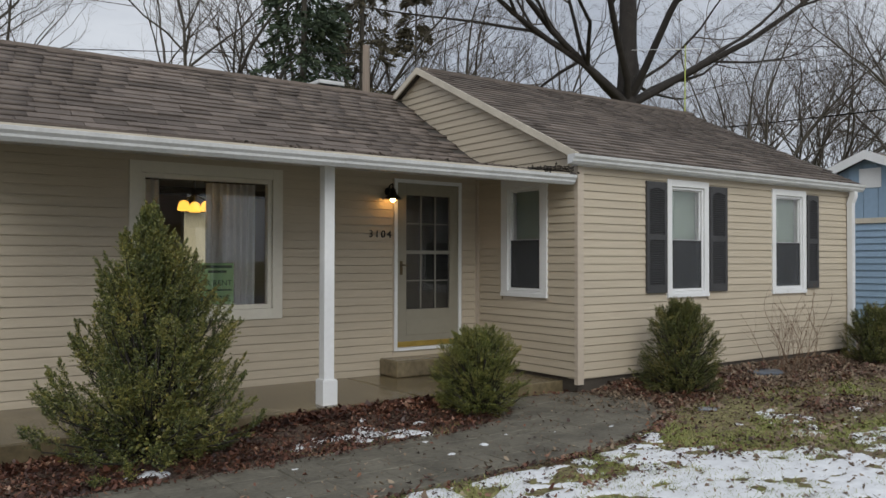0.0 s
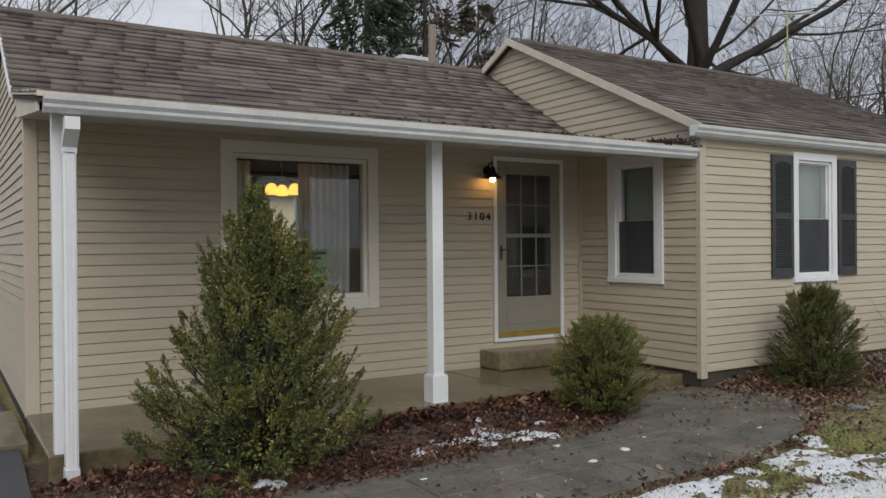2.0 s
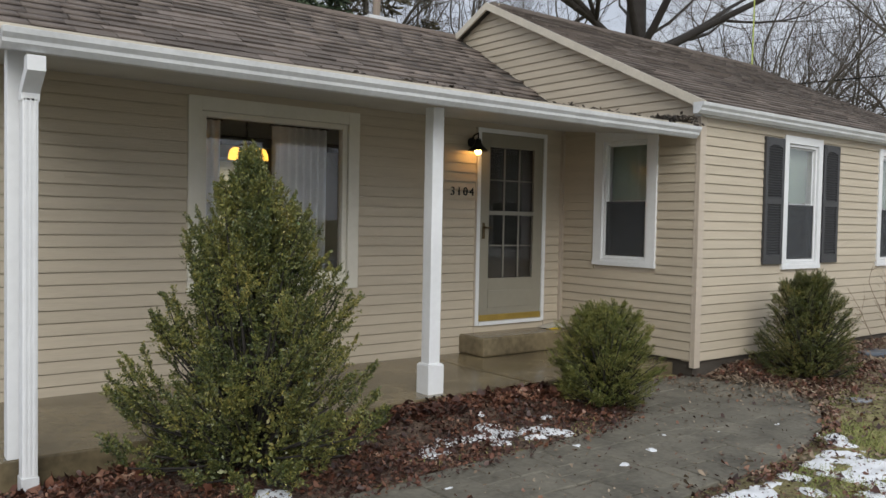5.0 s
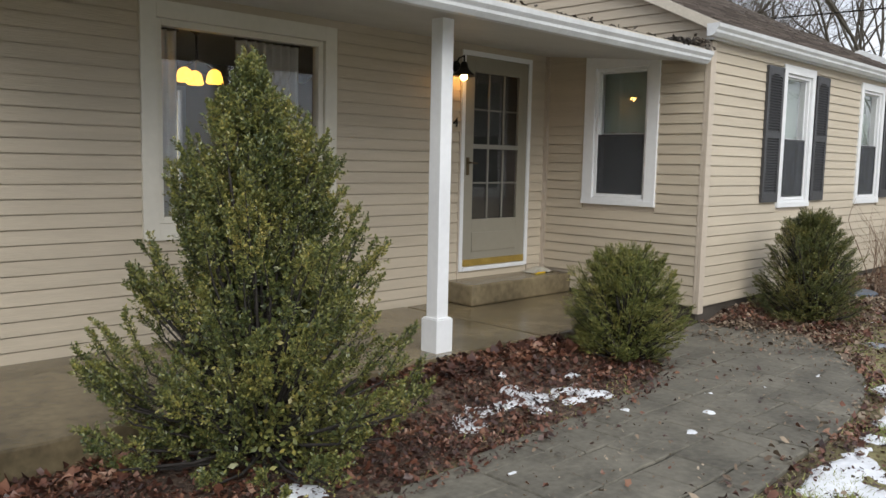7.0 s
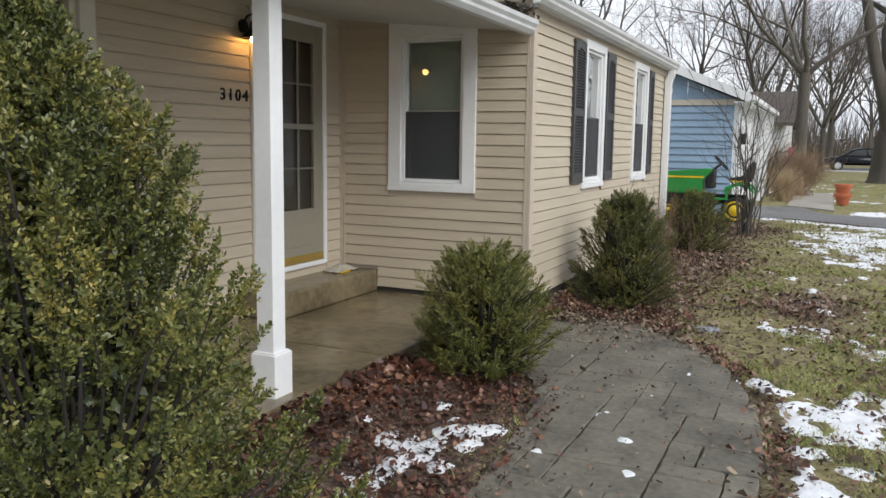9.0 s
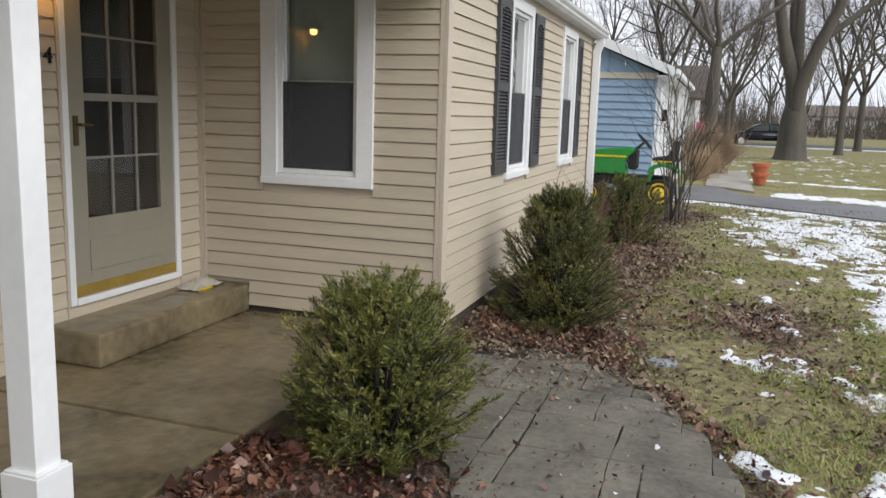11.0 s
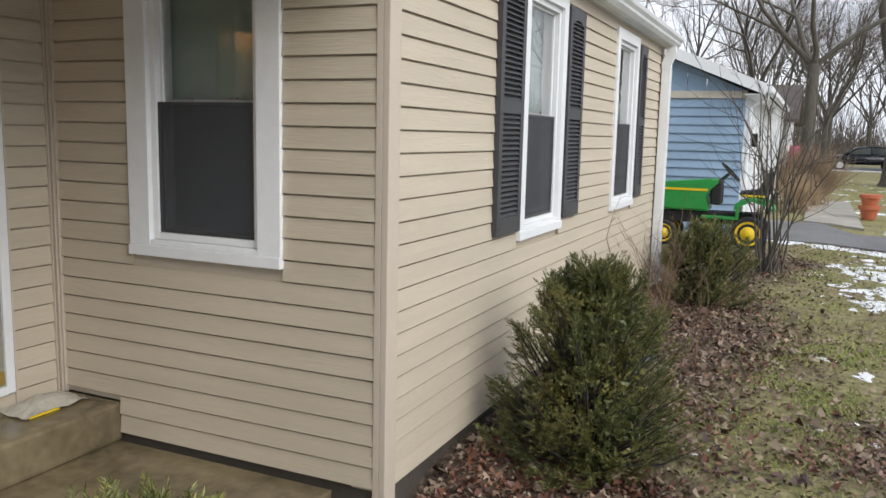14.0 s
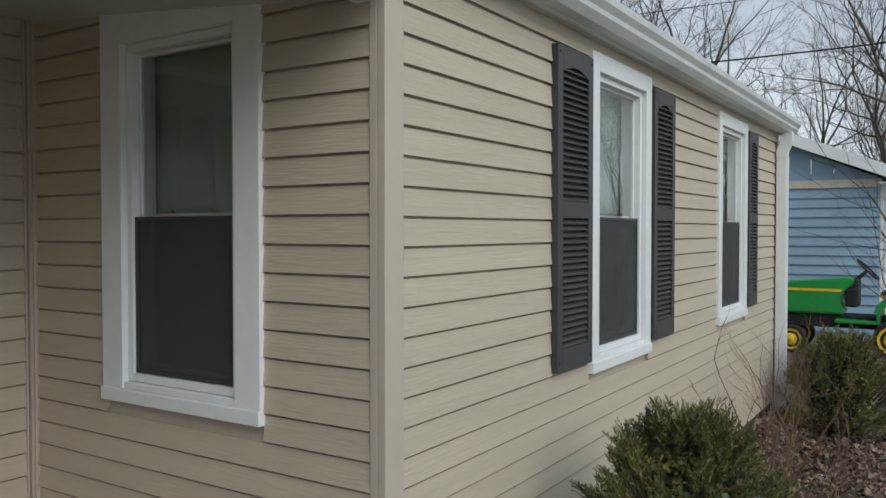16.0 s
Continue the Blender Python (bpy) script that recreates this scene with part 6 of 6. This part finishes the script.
def stacked_pots(x, y):
    for k in range(2):
        z = 0.0 if k == 0 else 0.24
        p = thing("flower_pot", (x, y, z), "terracotta flower pot standing on the snowy grass" if k == 0 else "terracotta flower pot stacked on another pot", "flower pot", "stacked flower pots")
        part("bowl", lathe(bmesh.new(), x, y, [(0.13, 0.0), (0.185, 0.22), (0.175, 0.225), (0.12, 0.03)], 24, z), TERRA, p)
        part("rim", lathe(bmesh.new(), x, y, [(0.186, 0.221), (0.215, 0.222), (0.22, 0.30), (0.19, 0.302)], 24, z), TERRA, p)


stacked_pots(23.4, 3.75)


# ---- leaf litter and grass ----
def litter(n_, x0, x1, y0, y1, seed, size, weight, label, material=DEADLEAF):
    rng = np.random.default_rng(seed)
    x, y = rng.uniform(x0, x1, n_), rng.uniform(y0, y1, n_)
    w = weight(x, y)
    k = rng.random(n_) < w
    x, y = x[k], y[k]
    n2 = len(x)
    z = ground_z(x, y) + rng.uniform(0.004, 0.03, n2)
    inpath = (y > path_lo(x)) & (y < path_hi(x)) & (x < 7)
    z = np.where(inpath, 0.008 + rng.uniform(0, 0.008, n2), z)
    a = rng.uniform(0, 6.283, n2)
    L = size * np.clip(rng.lognormal(-0.25, 0.42, n2), 0.25, 1.9)
    W = L * rng.uniform(0.28, 0.85, n2)
    ca, sa = np.cos(a), np.sin(a)
    t1, t2 = rng.normal(0, 0.5, n2), rng.normal(0, 0.6, n2)
    cup = rng.uniform(-0.1, 0.35, n2) * L
    def P(u, v, dz):
        return np.stack([x + ca * u - sa * v, y + sa * u + ca * v, z + t1 * u + t2 * v + dz], 1)
    q = lambda s=0.16: 1 + rng.normal(0, s * 1.6, n2)
    pts = [P(-L / 2, W * 0.1 * q(), 0), P(-L * 0.14 * q(), W / 2 * q(), cup * q(0.4)), P(L * 0.2 * q(), W * 0.38 * q(), cup * 0.6), P(L / 2, W * 0.12 * q(), cup * 0.5 * q(0.5)), P(L * 0.15 * q(), -W / 2 * q(), cup * q(0.4)), P(-L * 0.2 * q(), -W * 0.36 * q(), cup * 0.8)]
    v = np.stack(pts, 1).reshape(-1, 3)
    v[:, 2] = np.maximum(v[:, 2], np.repeat(z, 6) - 0.004)
    i = np.arange(n2)[:, None] * 6
    f = np.concatenate([i + np.array([[0, 1, 2, 3]]), i + np.array([[0, 3, 4, 5]])])
    ob = quadmesh("fallen_leaves", v, f, material, kind="stuff", label=label)
    return tagged(ob, category="leaves")


def bed_weight(x, y):
    on_slab = ((y > 6.60) & (x > 0.6) & (x < 6.75)) | ((x > 6.6) & (y > 6.38))
    hard = (x < 0.5)
    w = (litter_amount(x, y) * 0.9 + 0.10) * (0.35 + 0.9 * smoothstep(0.40, 0.54, fbm(x * 2.6, y * 2.6, 61, 3)))
    inpath = (y > path_lo(x)) & (y < path_hi(x)) & (x < 7)
    w = np.where(inpath, 0.014 + 0.30 * (path_hi(x) - y < 0.16) + 0.10 * (y - path_lo(x) < 0.05), w)
    return np.where(on_slab | hard, 0, w)


litter(85000, 0.5, 9.0, 3.6, 6.7, 3, 0.028, bed_weight, "brown and dark red fallen leaves in the bed")
litter(15000, 7.3, 16.0, 4.6, 6.40, 4, 0.036, bed_weight, "red-brown fallen leaves along the wing wall")
litter(70000, 6.0, 18.0, 1.5, 6.40, 14, 0.034, lambda x, y: np.where(y > 6.38, 0, np.clip(litter_amount(x, y) + 0.28 * (fbm(x * 1.4, y * 1.4, 51, 3) > 0.47), 0.16, 1)), "pale brown leaf crumbs over the lawn and bed", LAWNLEAF)
litter(2600, 2.0, 7.0, 4.3, 6.5, 25, 0.016, lambda x, y: 0.5 * ((y > path_lo(x)) & (y < path_hi(x))), "pale crumbs and bits of leaf on the flagstones", LAWNLEAF)
litter(5000, 2.0, 7.0, 2.0, 4.5, 15, 0.035, lambda x, y: 0.25 + 0 * x, "pale brown leaf crumbs at the lawn edge", LAWNLEAF)
litter(4000, 0.7, 6.6, 6.3, 6.66, 9, 0.05, lambda x, y: np.where(y < 6.62, 0.9, 0.0) * (x < 5.0), "brown fallen leaves against the porch slab")


def grass(n_, x0, x1, y0, y1, seed, h, label):
    rng = np.random.default_rng(seed)
    x, y = rng.uniform(x0, x1, n_), rng.uniform(y0, y1, n_)
    dens = fbm(x * 1.7, y * 1.7, 41, 4)
    inpath = (y > path_lo(x)) & (y < path_hi(x)) & (x < 7)
    k = (rng.random(n_) < smoothstep(0.42, 0.62, dens) * (1.05 - np.clip(litter_amount(x, y), 0, 1))) & ~inpath & (x > 0.6) & (y < 6.3)
    x, y = x[k], y[k]
    n2 = len(x)
    z = ground_z(x, y)
    a = rng.uniform(0, 6.283, n2)
    L = h * rng.uniform(0.5, 1.4, n2)
    lean_ = rng.uniform(0.3, 1.3, n2)
    w = 0.0022 + 0.0015 * rng.random(n2)
    ca, sa = np.cos(a), np.sin(a)
    base1 = np.stack([x - sa * w, y + ca * w, z], 1)
    base2 = np.stack([x + sa * w, y - ca * w, z], 1)
    tip1 = np.stack([x + ca * L * lean_ + sa * w * 0.3, y + sa * L * lean_ - ca * w * 0.3, z + L * 0.6], 1)
    tip2 = np.stack([x + ca * L * lean_ - sa * w * 0.3, y + sa * L * lean_ + ca * w * 0.3, z + L * 0.6], 1)
    v = np.stack([base1, base2, tip1, tip2], 1).reshape(-1, 3)
    ob = quadmesh("grass", v, np.arange(n2 * 4).reshape(n2, 4), GRASSM, kind="stuff", label=label)
    return tagged(ob, category="grass")


grass(170000, 2.0, 11.0, 2.4, 5.9, 7, 0.035, "short matted winter grass")
grass(80000, 9.0, 20.0, 0.5, 5.6, 8, 0.045, "short matted winter grass")
grass(50000, 21.5, 40.0, -6, 4.0, 9, 0.07, "short green winter grass on the far lawn")


# leaves caught on the gutter
def gutter_debris():
    rng = np.random.default_rng(3)
    n_ = 520
    x = np.concatenate([rng.uniform(5.95, 6.62, 330), rng.uniform(2.5, 6.6, 190)])
    y = rng.uniform(6.34, 6.52, n_)
    y[330:] = rng.uniform(6.40, 6.47, 190)
    z = np.where(np.arange(n_) < 330, 2.46 + rng.uniform(0, 0.06, n_) * smoothstep(5.9, 6.4, x), 2.462 + rng.uniform(0, 0.012, n_))
    ob = leaf_cloud("gutter_leaves", np.stack([x, y, z], 1), rng.normal(size=(n_, 3)) * [1, 1, 0.4], 0.045, 0.5, DARKLEAF, None, "dark wet leaves caught on the porch gutter", rng=rng)
    tagged(ob, category="leaves")


DARKLEAF = foliage("wet_dark_leaves", [(0.0, (0.012, 0.009, 0.007)), (0.6, (0.04, 0.03, 0.02)), (1.0, (0.10, 0.075, 0.05))], 0.7)
gutter_debris()

# ---- pieces of walls, roofs ----
shift = lambda holes, o, s=1: [((h[0] - o) * s, (h[1] - o) * s, h[2], h[3]) if s > 0 else ((o - h[1]), (o - h[0]), h[2], h[3]) for h in holes]
stoop_hole = (5.19, WX, 0, 0.30)
clad(wall_porch, LX, FY, 0, WX - LX, 0.088, 2.54, shift([PW, DR, stoop_hole], LX), LAP=0.095)
clad(wall_side, WX, FY, -90, FY - WY, 0.148, 2.55, shift([SW, (7.83, FY, 0, 0.30)], FY, -1))
clad(wall_front, WX, WY, 0, RX - WX, 0.142, 2.52, shift([WA, WB], WX))
clad(wall_left, LX, BACK, -90, BACK - FY, 0.088, 2.55, [], LAP=0.095)


def wing_gable(z):
    half = (RZ_W - 0.05 - z) / ((RZ_W - 2.655) / (RIDGE_W - 6.27))
    a, b = RIDGE_W - half, min(RIDGE_W + half, 11.6)
    return FY + 4.0 - b, FY + 4.0 - max(a, WY)


clad(gable_side, WX, FY + 4.0, -90, 0, 0.148 + 26 * LAP, RZ_W, [], wing_gable)


def left_gable(z):
    half = (RZ_M - 0.06 - z) / ((RZ_M - 2.735) / (RIDGE_M - 8.2))
    return BACK - min(RIDGE_M + half, BACK), BACK - max(RIDGE_M - half, FY)


clad(gable_left, LX, BACK, -90, 0, 0.148 + 26 * LAP, RZ_M, [], left_gable)
lay_shingles(roof_main, PM, 0.585, WX - 0.01, 5, lambda c: abs(c[0] - 3.0) + c[2] * 2)
lay_shingles(roof_wing, PWG, 6.575, RX + 0.14, 6, lambda c: c[0] + c[2] * 2)
